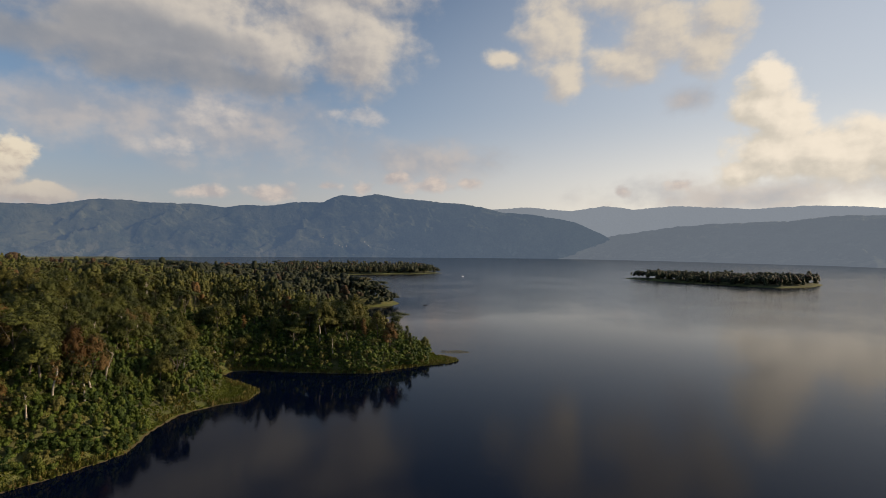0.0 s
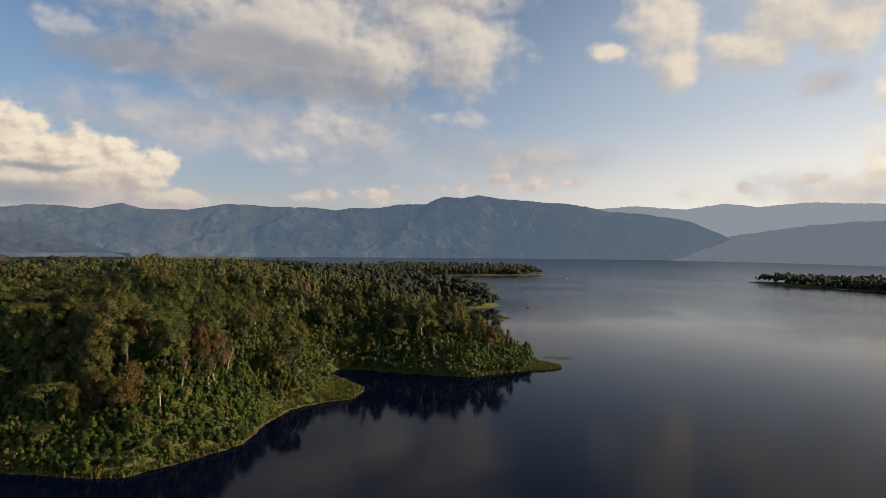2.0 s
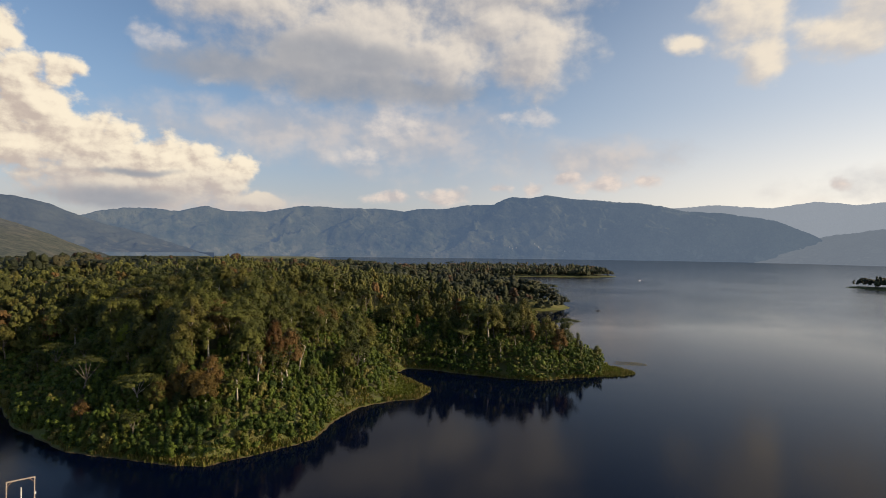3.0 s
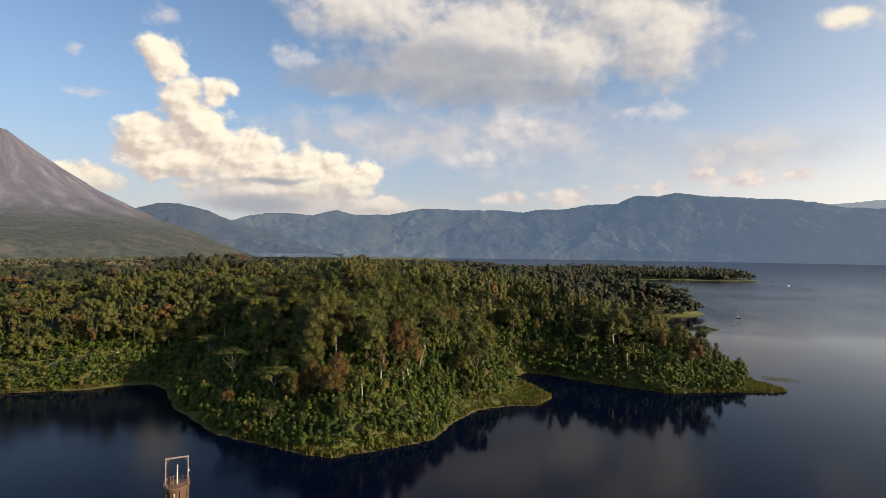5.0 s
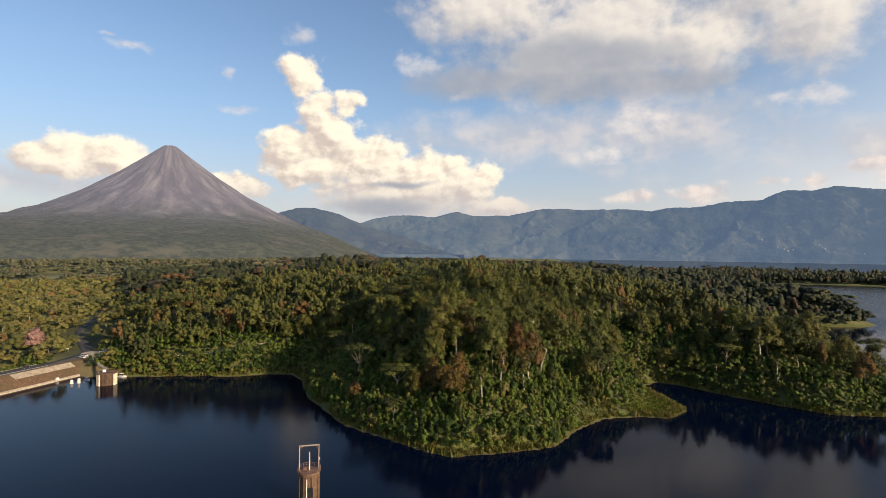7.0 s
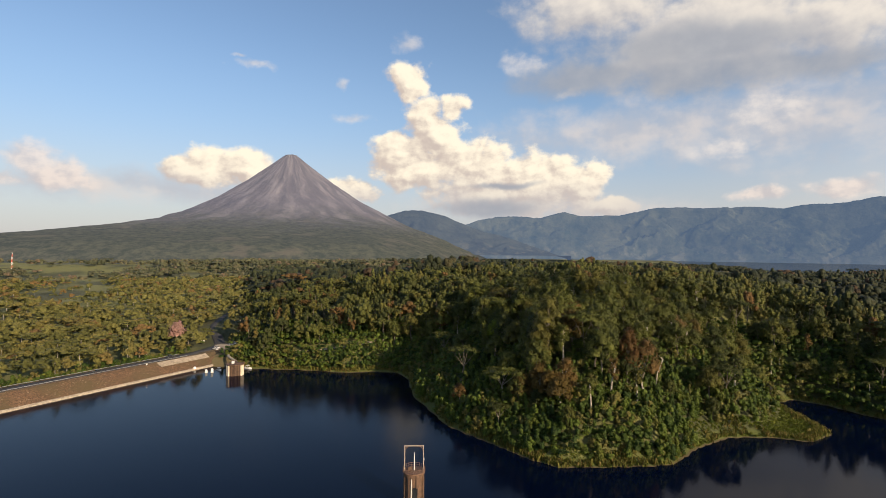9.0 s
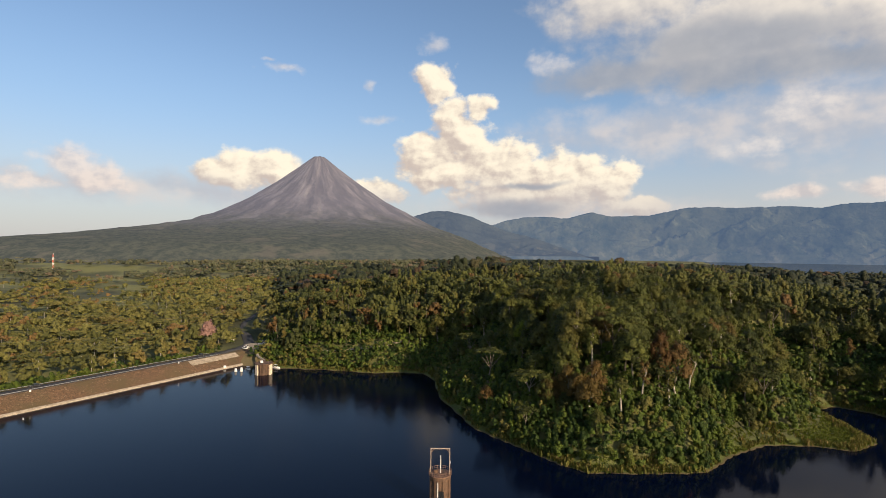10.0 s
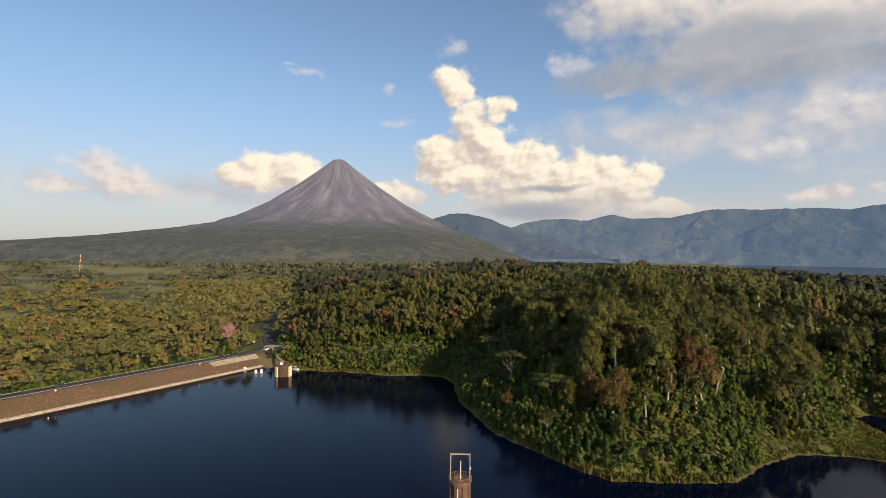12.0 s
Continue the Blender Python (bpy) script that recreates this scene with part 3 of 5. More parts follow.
# ---- leaves, crowns and trees ----
def leaf_quads(rng, centres, radii, count, size, droop=0.0):
    """Kite-shaped leaf sprays scattered over the upper shells of clumps. Returns count * len(centres) x 4 x 3."""
    centres, radii = np.asarray(centres, float), np.asarray(radii, float)
    n = len(centres) * count
    u = rng.normal(size=(n, 3))
    u /= np.linalg.norm(u, axis=1)[:, None]
    u[:, 2] = np.where(u[:, 2] < -0.25, -u[:, 2], u[:, 2])
    shell = rng.uniform(0.40, 1.15, (n, 1)) ** 0.6
    at = np.repeat(centres, count, 0) + u * shell * np.repeat(radii, count, 0)
    dome = at - (centres.mean(0) * (1, 1, 0.72))
    dome /= np.linalg.norm(dome, axis=1)[:, None] + 1e-6
    normal = 0.55 * u + 0.8 * dome + rng.normal(scale=0.30, size=(n, 3))
    normal /= np.linalg.norm(normal, axis=1)[:, None]
    side = np.cross(normal, rng.normal(size=(n, 3)))
    side /= np.linalg.norm(side, axis=1)[:, None] + 1e-9
    up = np.cross(normal, side)
    up[:, 2] -= droop
    s = size * rng.uniform(0.55, 1.35, (n, 1))
    bend = normal * s * 0.22
    return np.stack([at - up * s * 0.6, at + side * s * 0.42 - bend, at + up * s * 0.75, at - side * s * 0.42 - bend], 1)


def clump_domes(rng, centres, radii, rings=2, sides=6):
    """Small uneven domes of foliage, one to each clump, lumpy all round."""
    vs, fs = [], []
    per = 1 + rings * sides
    for n, (c, r) in enumerate(zip(np.asarray(centres, float), np.asarray(radii, float))):
        turn = rng.uniform(0, 6.28)
        vs.append(c + r * (rng.uniform(-0.15, 0.15), rng.uniform(-0.15, 0.15), 0.98))
        for k in range(rings):
            low = (k + 1) / rings
            phi = 0.25 + 1.75 * low - 0.35 * (rings == 2) * (1 - low)
            a = np.arange(sides) * 2 * math.pi / sides + turn + 0.4 * k
            q = rng.uniform(0.80, 1.14, sides)
            vs += list(np.stack([q * math.sin(phi) * np.cos(a), q * math.sin(phi) * np.sin(a), q * math.cos(phi) * np.ones(sides)], -1) * r + c)
        b = n * per
        fs += [(b, b + 1 + i, b + 2 + i, b + 1 + (i + 2) % sides) for i in range(0, sides, 2)]
        for k in range(rings - 1):
            u, v = b + 1 + k * sides, b + 1 + (k + 1) * sides
            fs += [(u + i, v + i, v + (i + 1) % sides, u + (i + 1) % sides) for i in range(sides)]
    return np.array(vs), np.array(fs)


def crown_shape(rng, kind, h, spread):
    """Clump centres and radii for one crown, standing on the origin, h metres high."""
    c, r = [], []
    if kind == "round":
        for i in range(14):
            a, k = i * 2.4 + rng.uniform(-0.4, 0.4), math.sqrt((i + 0.3) / 14)
            c.append((math.cos(a) * spread * 0.80 * k, math.sin(a) * spread * 0.80 * k, h * (0.90 - 0.46 * k * k - rng.uniform(0, 0.14))))
            q = spread * rng.uniform(0.32, 0.48)
            r.append((q, q, h * rng.uniform(0.10, 0.16)))
    elif kind == "umbrella":
        for i in range(12):
            a, k = i * 2.4, math.sqrt((i + 0.5) / 12)
            c.append((math.cos(a) * spread * k, math.sin(a) * spread * k, h * (0.95 - 0.10 * k * k + rng.uniform(-0.04, 0.04))))
            q = spread * rng.uniform(0.26, 0.36)
            r.append((q, q, h * 0.05))
    elif kind == "column":
        for i in range(9):
            k = i / 8
            c.append((rng.normal() * spread * 0.12, rng.normal() * spread * 0.12, h * (0.10 + 0.84 * k)))
            q = spread * (0.55 - 0.25 * k) * rng.uniform(0.8, 1.2)
            r.append((q, q, h * 0.10))
    else:
        for i in range(10):
            a, k = rng.uniform(0, 6.28), rng.uniform(0.2, 1)
            c.append((math.cos(a) * spread * 0.6 * k, math.sin(a) * spread * 0.6 * k, h * rng.uniform(0.40, 0.92)))
            q = spread * rng.uniform(0.22, 0.36)
            r.append((q, q, h * 0.09))
    return np.array(c), np.array(r)


def tube(points, radii, sides=6):
    """A tapered limb through the points."""
    pts, vs = [Vector(p) for p in points], []
    for i, (p, q) in enumerate(zip(pts, radii)):
        d = (pts[min(i + 1, len(pts) - 1)] - pts[max(i - 1, 0)]).normalized()
        x = d.orthogonal().normalized()
        y = d.cross(x)
        for k in range(sides):
            a = 2 * math.pi * k / sides
            vs.append(p + (x * math.cos(a) + y * math.sin(a)) * q)
    fs = [(i * sides + k, i * sides + (k + 1) % sides, (i + 1) * sides + (k + 1) % sides, (i + 1) * sides + k) for i in range(len(pts) - 1) for k in range(sides)]
    return np.array(vs), np.array(fs)


def join(pieces):
    vs, fs, n = [], [], 0
    for v, f in pieces:
        vs.append(v)
        fs.append(np.asarray(f) + n)
        n += len(v)
    return np.concatenate(vs), np.concatenate(fs)


def tree_thing(rng, kind, h, spread, leaf, bark, leaves, size, label, lean=0.04):
    """One tree: an empty at its foot, a trunk with limbs, and a crown of leaf sprays."""
    c, r = crown_shape(rng, kind, h, spread)
    root = new("tree")
    q = h * 0.016 + 0.08
    bend = Vector((rng.normal() * lean * h, rng.normal() * lean * h, 0))
    fork = h * (0.45 if kind in ("round", "umbrella") else 0.75)
    pieces = [tube([(0, 0, -1.5), (bend.x * 0.3, bend.y * 0.3, fork * 0.5), (bend.x, bend.y, fork)], [q * 1.5, q, q * 0.75], 7)]
    for k in range(0, len(c), 2):
        e = c[k]
        pieces.append(tube([(bend.x, bend.y, fork * 0.97), ((bend.x + e[0]) * 0.55, (bend.y + e[1]) * 0.55, (fork + e[2]) * 0.52), tuple(e)], [q * 0.5, q * 0.33, q * 0.12], 5))
    v, f = join(pieces)
    mesh_object("trunk", v, f, bark, root, shade=True)
    c[:, :2] += np.array((bend.x, bend.y)) * 0.6
    lv = leaf_quads(rng, c, r * 1.12, leaves, size, 0.1)
    v, f = join([clump_domes(rng, c, r * 0.64, 2, 6), (lv.reshape(-1, 3), np.arange(len(lv) * 4).reshape(-1, 4))])
    mesh_object("crown", v, f, leaf, root, shade=True)
    return tagged(root, label, "tree", "forest trees of the headland")


LEAF_RUSSET = leaf_material("russet_leaves", (0.102, 0.074, 0.018), (0.186, 0.126, 0.031), (0.192, 0.120, 0.036), olive=(0.180, 0.120, 0.034))
LEAF_LIME = leaf_material("lime_leaves", (0.14, 0.19, 0.014), (0.24, 0.28, 0.025), (0.2, 0.2, 0.04), olive=(0.2, 0.24, 0.02))
SHORE = MAIN_SHORE + NORTH_SHORE + EAST_SIDE
CREST_MID = DAM_END + DAM_OUT * 18.0
ROAD_LINE = [tuple(CREST_MID + DAM_ALONG * 560), tuple(CREST_MID + DAM_ALONG * 30), tuple(CREST_MID + DAM_ALONG * 12), (-404, 108), (-425, 112.5), (-452, 116), (-483, 122), (-520, 140), (-560, 170), (-640, 230)]
FLAT = [(-118, 226), (-112, 240), (-102, 258), (-100, 276), (-112, 291), (-129, 303)]
TRACK = [(-392, 118), (-370, 122), (-352, 137), (-336, 156), (-322, 176), (-318, 200)]


def beside(x, y, line):
    """Distance to a line of points."""
    d = np.full(np.shape(x), 1e9)
    for (ax, ay), (bx, by) in zip(line[:-1], line[1:]):
        ex, ey = bx - ax, by - ay
        s = np.clip(((x - ax) * ex + (y - ay) * ey) / (ex * ex + ey * ey), 0, 1)
        d = np.minimum(d, np.hypot(x - ax - s * ex, y - ay - s * ey))
    return d


def stature(x, y):
    """How tall trees grow: low along the shore, in waves further inland."""
    d = np.maximum(inland(x, y, SHORE), inland(x, y, ISLAND))
    return np.clip(0.50 + d / 55, 0.5, 1.0) * (1.0 + 0.22 * waves(x, y, 85, 47, 2))


def scatter(rng, x0, x1, y0, y1, gap):
    """Points on a shaken grid."""
    gx, gy = np.meshgrid(np.arange(x0, x1, gap), np.arange(y0, y1, gap))
    return (gx + rng.uniform(-0.45, 0.45, gx.shape) * gap).ravel(), (gy + rng.uniform(-0.45, 0.45, gy.shape) * gap).ravel()


def clearing(x, y):
    """1 where trees may stand: off the roads, the dam, the yard and the meadows."""
    out = np.stack([x - DAM_END[0], y - DAM_END[1]], -1) @ DAM_OUT
    along = np.stack([x - DAM_END[0], y - DAM_END[1]], -1) @ DAM_ALONG
    dam = (out < 26) & (out > -30) & (along > -3)
    yard = (((x + 400) / 22) ** 2 + ((y - 107) / 14) ** 2) < 1
    lagoon = (((x + 102) / 14) ** 2 + ((y - 280) / 26) ** 2) < 1
    tip = (x > -9) & (y > 300) & (y < 430)
    return ~(dam | yard | lagoon | tip | (beside(x, y, ROAD_LINE) < 5.2) | (beside(x, y, TRACK) < 1.9) | (beside(x, y, FLAT) < 8.5))


rng = np.random.RandomState(5)
px, py = scatter(rng, -420, 20, 140, 520, 8.2)
pd = inland(px, py, SHORE)
# open slope along the near shore, closed forest behind
keep = clearing(px, py) & (pd > 6) & ((pd > np.where(px < -280, 22, 40)) | (rng.uniform(size=len(px)) < np.where(px < -280, 0.12, 0.34)))
px, py = px[keep], py[keep]
order = np.argsort(np.hypot(px - 0, py - 40))
near_id, rest_id = order[:290], order[290:]
kinds, HEIGHTS = [], (20, 17, 23, 18, 19, 15)
GREEN_LABEL = "green broadleaf forest tree on the wooded headland"
for kind, h, spread, mat, bark, n, size, label in (
    ("round", 20, 6.2, LEAF, BARK, 84, 0.62, GREEN_LABEL),
    ("round", 17, 5.8, LEAF, BARK, 82, 0.60, GREEN_LABEL),
    ("round", 23, 6.6, LEAF, BARK, 86, 0.64, "tall forest tree with a broad green crown"),
    ("umbrella", 18, 7.2, LEAF, BARK, 74, 0.55, "flat-topped green umbrella tree on the headland"),
    ("open", 19, 4.8, LEAF, PALE_BARK, 74, 0.55, "slender pale-trunked tree with airy green crown"),
    ("column", 15, 4.2, LEAF, BARK, 84, 0.55, "tree column draped in green climbing vines"),
):
    kinds.append(tree_thing(rng, kind, h, spread, mat, bark, n, size, label))
chance = [0.24, 0.20, 0.16, 0.12, 0.14, 0.14]
used = set()
for i in near_id:
    k = rng.choice(len(kinds), p=chance)
    s = rng.uniform(0.80, 1.18) * float(stature(px[i:i + 1], py[i:i + 1])[0])
    z = float(height(px[i], py[i]))
    s = min(s, rng.uniform(0.95, 1.05) * (float(canopy_top(math.hypot(px[i], py[i]), math.degrees(math.atan2(-px[i], py[i])))) - z) / HEIGHTS[k])
    m = Matrix.LocRotScale((px[i], py[i], z), Euler((0, 0, rng.uniform(0, 6.28))), None)
    if k not in used:
        used.add(k)
        kinds[k].scale = (s, s, s)
        kinds[k].matrix_basis = m @ Matrix.Diagonal((s, s, s, 1))
    else:
        o = copy_thing(kinds[k], m)
        o.matrix_basis = m @ Matrix.Diagonal((s, s, s * rng.uniform(0.9, 1.1), 1))


def lone_tree(x, y, kind, h, spread, leaf, bark, n, size, label, lean=0.04):
    t = tree_thing(rng, kind, h, spread, leaf, bark, n, size, label, lean)
    t.location = (x, y, float(height(x, y)))


for x, y, h in ((-168, 171, 14.5), (-163, 176.5, 17), (-155.5, 175.5, 17), (-149, 174.5, 16), (-151.5, 181, 18)):
    lone_tree(x, y, "round", h, 5.0, LEAF_RUSSET, PALE_BARK, 84, 0.62, "pale-trunked tree with rusty brown leaves by the shore")
lone_tree(-147, 215, "round", 27, 5.4, LEAF_BROWN, BARK, 80, 0.62, "tall tree with a dry rusty brown crown")
lone_tree(-292, 217, "round", 21, 4.8, LEAF_BROWN, BARK, 60, 0.75, "rusty brown crowned tree among green forest")
for x, y, h in ((-142, 183.5, 15), (-148, 220, 19), (-141, 217, 17), (-144, 198, 16), (-143.5, 228, 18), (-137, 206, 15)):
    lone_tree(x, y, "open", h, 3.6, LEAF, PALE_BARK, 50, 0.6, "slender tree with a bare pale leaning trunk", 0.16)
lone_tree(-169, 205, "round", 22, 5.6, LEAF_RUSSET, BARK, 70, 0.66, "tall vine-hung tree with olive brown leaves")
lone_tree(-178, 170.5, "umbrella", 14, 8.2, LEAF, PALE_BARK, 100, 0.62, "flat-topped umbrella tree leaning over the inlet")
lone_tree(-222, 203, "round", 16, 4.6, LEAF_LIME, BARK, 60, 0.7, "lime green tree glowing among darker forest")
lone_tree(-424, 83, "round", 19, 7.0, BLOSSOM, PALE_BARK, 60, 0.8, "tree covered in pale pink blossom by the road")
lone_tree(-366, 124, "umbrella", 9, 6.0, LEAF, BARK, 70, 0.6, "broad spreading green tree beside the parking yard")


# ---- palms by the shore ----
def palm(x, y, h, turn):
    root = new("palm")
    root.location, root.rotation_euler = (x, y, float(height(x, y))), (0, 0, turn)
    v, f = tube([(0, 0, -1), (0.2, 0, h * 0.4), (0.5, 0.1, h * 0.75), (0.6, 0.1, h)], [0.26, 0.20, 0.17, 0.15], 8)
    mesh_object("trunk", v, f, PALE_BARK, root, shade=True)
    for k in range(13):
        a, reach, up = k * 2.4, rng.uniform(2.6, 3.8), rng.uniform(0.2, 1.0)
        quads = []
        for s_ in np.linspace(0.1, 1, 9):
            o = np.array((0.6 + math.cos(a) * reach * s_, 0.1 + math.sin(a) * reach * s_, h + up * 2.0 * s_ - 2.2 * s_ * s_))
            n = np.array((-math.sin(a), math.cos(a), 0.0))
            fwd = np.array((math.cos(a), math.sin(a), -0.3)) * 0.30
            for side_ in (-1, 1):
                tip = o + n * side_ * 0.85 * (1.1 - 0.6 * s_) + np.array((0, 0, -0.35)) + fwd
                quads.append((o, o + fwd, tip + fwd * 0.3, tip - fwd * 0.3))
        q = np.array(quads)
        mesh_object("frond", q.reshape(-1, 3), np.arange(len(q) * 4).reshape(-1, 4), LEAF, root)
    return tagged(root, "pale-trunked palm with drooping green fronds", "palm", "palms by the shore")


for x, y, h in ((-128, 331, 11), (-117, 337, 9), (-96, 330, 8), (-60, 340, 10), (-74, 332, 7), (-33, 352, 8)):
    palm(x, y, h, rng.uniform(0, 6.28))


# ---- the rest of the forest, joined ----
MIXED = ("round", "round", "umbrella", "open", "round", "column")


def forest(name, xs, ys, mat, hs, spreads, clumps, leaves, size, label, seed, trunks=0.0, lie=None, grow=True, shapes=MIXED, bark=None, core=0.72):
    """Many trees in one mesh: crowns of lumpy clumps with sprays of leaves on them; the tint differs from tree to tree."""
    if not len(xs):
        return None
    g = np.random.RandomState(seed)
    zs = height(xs, ys) if lie is None else lie
    tall = stature(xs, ys) if grow else np.ones(len(xs))
    head = np.maximum(canopy_top(np.hypot(xs, ys), np.degrees(np.arctan2(-xs, ys))) - zs, 7.0)
    patch = waves(xs, ys, 70, seed + 1, 2)
    variants = len(shapes) * 2
    which = g.randint(0, variants, len(xs))
    verts, faces, tint, base = [], [], [], 0
    trunk_v, trunk_f = [], []
    for k in range(variants):
        ids = np.where(which == k)[0]
        if not len(ids):
            continue
        shape = shapes[k % len(shapes)]
        c, r = crown_shape(g, shape, 1.0, 1.0)
        pick = np.sort(g.choice(len(c), min(clumps, len(c)), replace=False))
        c, r = c[pick], r[pick] * math.sqrt(13 / max(clumps, 5)) * (1, 1, 1.12)
        pv, pf = clump_domes(g, c, r * (core if leaves else 1.0))
        lift = np.zeros((len(pv), 3))
        if leaves:
            q = leaf_quads(g, c, r * 1.1, leaves, 1.0)
            mid = np.repeat(q.mean(1, keepdims=True), 4, 1)
            pf = np.concatenate([pf, np.arange(len(q) * 4).reshape(-1, 4) + len(pv)])
            pv = np.concatenate([pv, mid.reshape(-1, 3)])
            lift = np.concatenate([lift, (q - mid).reshape(-1, 3) * size])
        h, s = g.uniform(*hs, len(ids)) * tall[ids], g.uniform(*spreads, len(ids)) * np.sqrt(tall[ids])
        if shape == "umbrella":
            h, s = h * 0.95, s * 1.25
        giant = g.uniform(size=len(ids)) < 0.13
        h, s = np.where(giant, h * 1.2, h), np.where(giant, s * 1.3, s)
        h = np.minimum(h, head[ids] * g.uniform(0.93, 1.06, len(ids))) if grow else h
        a = g.uniform(0, 6.28, len(ids))[:, None]
        x, y = pv[None, :, 0] * s[:, None] + lift[None, :, 0], pv[None, :, 1] * s[:, None] + lift[None, :, 1]
        z = pv[None, :, 2] * h[:, None] + lift[None, :, 2]
        v = np.stack([x * np.cos(a) - y * np.sin(a) + xs[ids][:, None], x * np.sin(a) + y * np.cos(a) + ys[ids][:, None], z + zs[ids][:, None]], -1)
        verts.append(v.reshape(-1, 3))
        faces.append((pf[None] + (np.arange(len(ids)) * len(pv))[:, None, None] + base).reshape(-1, 4))
        hue = np.clip(g.uniform(0, 1, len(ids)) + 0.25 * patch[ids], 0, 1)
        tint.append(np.repeat(hue, len(pv)))
        base += len(ids) * len(pv)
        some = g.uniform(size=len(ids)) < trunks
        for i, hh in zip(ids[some], h[some]):
            w_, n = 0.10 + 0.010 * hh, len(trunk_v)
            foot, lean = np.array([(-w_, -w_), (w_, -w_), (0, w_)]), g.normal(scale=0.035 * hh, size=2)
            trunk_v += [(*p, zs[i] - 1) for p in foot + (xs[i], ys[i])] + [(*p, zs[i] + hh * 0.85) for p in foot * 0.5 + (xs[i], ys[i]) + lean]
            trunk_f += [(n, n + 1, n + 4, n + 3), (n + 1, n + 2, n + 5, n + 4), (n + 2, n, n + 3, n + 5)]
    ob = mesh_object(name, np.concatenate(verts), np.concatenate(faces), mat, label=label, category="forest", kind="stuff", shade=True)
    ob.data.attributes.new("tint", "FLOAT", "POINT").data.foreach_set("value", np.concatenate(tint).astype(np.float32))
    if trunk_v:
        mesh_object("trunks", trunk_v, trunk_f, bark or BARK, ob)
    return ob


forest("forest", px[rest_id], py[rest_id], LEAF_FOREST, (13, 21), (4.2, 6.4), 13, 12, 1.05, "dense mixed green forest covering the headland", 31, 0.7)

gx, gy = scatter(rng, -1150, 30, -420, 1150, 10.2)
r_, a_ = np.hypot(gx, gy), np.degrees(np.arctan2(-gx, gy))
gd = inland(gx, gy, SHORE)
keep = clearing(gx, gy) & (gd > np.where(r_ > 450, 4, 8)) & (r_ < 1150) & (a_ > 0) & (a_ < 108) & ~((gx > -422) & (gx < 22) & (gy > 138) & (gy < 522))
east = (a_ > 73)
open_land = waves(gx, gy, 260, 41, 3)
groves = waves(gx, gy, 75, 46, 2)
keep &= ~(east & (open_land + 0.55 * groves > 1.1 - 1.45 * smooth(r_, 500, 800) * smooth(a_, 74, 88)) & (rng.uniform(size=len(gx)) < 0.93))
fx, fy, fr, fe = gx[keep], gy[keep], r_[keep], east[keep]
# canopy skyline by azimuth and distance, to know which woods lie behind a ridge
land_el = (GZ + np.where(GZ > 0.5, 11.0, 0.0) - 74.0) / R
sky_el = np.maximum.accumulate(land_el, 0)
view_az = np.degrees(angles)


def in_sight(x, y, tall=20.0):
    r, a = np.hypot(x, y), np.degrees(np.arctan2(-x, y))
    i = np.clip(np.searchsorted(radii, r * 0.97) - 1, 0, len(radii) - 1)
    j = np.clip(np.searchsorted(view_az, a), 0, len(view_az) - 1)
    return (height(x, y) + tall - 74.0) / r > sky_el[i, j] - 0.004


one = (fr < 560) & ~fe
forest("forest", fx[one], fy[one], LEAF_FOREST, (13, 21), (4.6, 6.6), 12, 12, 1.1, "dense mixed green forest behind the inlet", 32, 0.7)
two = (fr >= 560) & ~fe
seen = in_sight(fx, fy)
LAKE_WOOD = "dense green forest along the lake arm"
forest("forest", fx[two & seen], fy[two & seen], LEAF_LAKE, (13, 23), (4.8, 7.6), 6, 1, 1.7, LAKE_WOOD, 33, core=0.95)
forest("forest", fx[two & ~seen], fy[two & ~seen], LEAF_LAKE, (13, 20), (5.5, 8.0), 3, 0, 1.0, LAKE_WOOD, 48)
SPREADING = ("round", "umbrella", "round", "open", "round")
near_dam = fe & (fr < 640)
forest("forest", fx[near_dam], fy[near_dam], LEAF_PLAIN, (6, 15), (3.6, 7.4), 9, 9, 1.0, "olive green spreading woodland behind the dam", 34, 0.4, grow=False, shapes=SPREADING, bark=PALE_BARK)
further = fe & (fr >= 640)
forest("forest", fx[further], fy[further], LEAF_PLAIN, (5, 14), (3.4, 7.6), 5, 3, 1.6, "olive green woodland between the meadows", 54, 0.3, grow=False, shapes=SPREADING, bark=PALE_BARK)

hx, hy = scatter(rng, -3300, 0, -700, 3000, 17.0)
r_, a_ = np.hypot(hx, hy), np.degrees(np.arctan2(-hx, hy))
hd = np.maximum(inland(hx, hy, SHORE), inland(hx, hy, ISLAND))
keep = (hd > 7) & (r_ > 1150) & ~((hx > -520) & (hy > 1150)) & (r_ < 2900) & (a_ > -45) & (a_ < 104)
keep &= np.hypot(hx - VOLCANO[0], hy - VOLCANO[1]) > 2300
keep &= ~((a_ > 66) & (waves(hx, hy, 300, 42, 4) + 0.4 * waves(hx, hy, 110, 64, 2) > 0.55 - 0.80 * smooth(a_, 74, 86))) & (rng.uniform(size=len(hx)) < np.where(r_ < 1900, 1.0, 0.8))
hx, hy = hx[keep], hy[keep]
seen = in_sight(hx, hy)
FAR_WOOD = "far green woodland on the plain below the volcano"
arm = np.degrees(np.arctan2(-hx, hy)) < 60 + 4 * waves(hx, hy, 400, 63, 2)
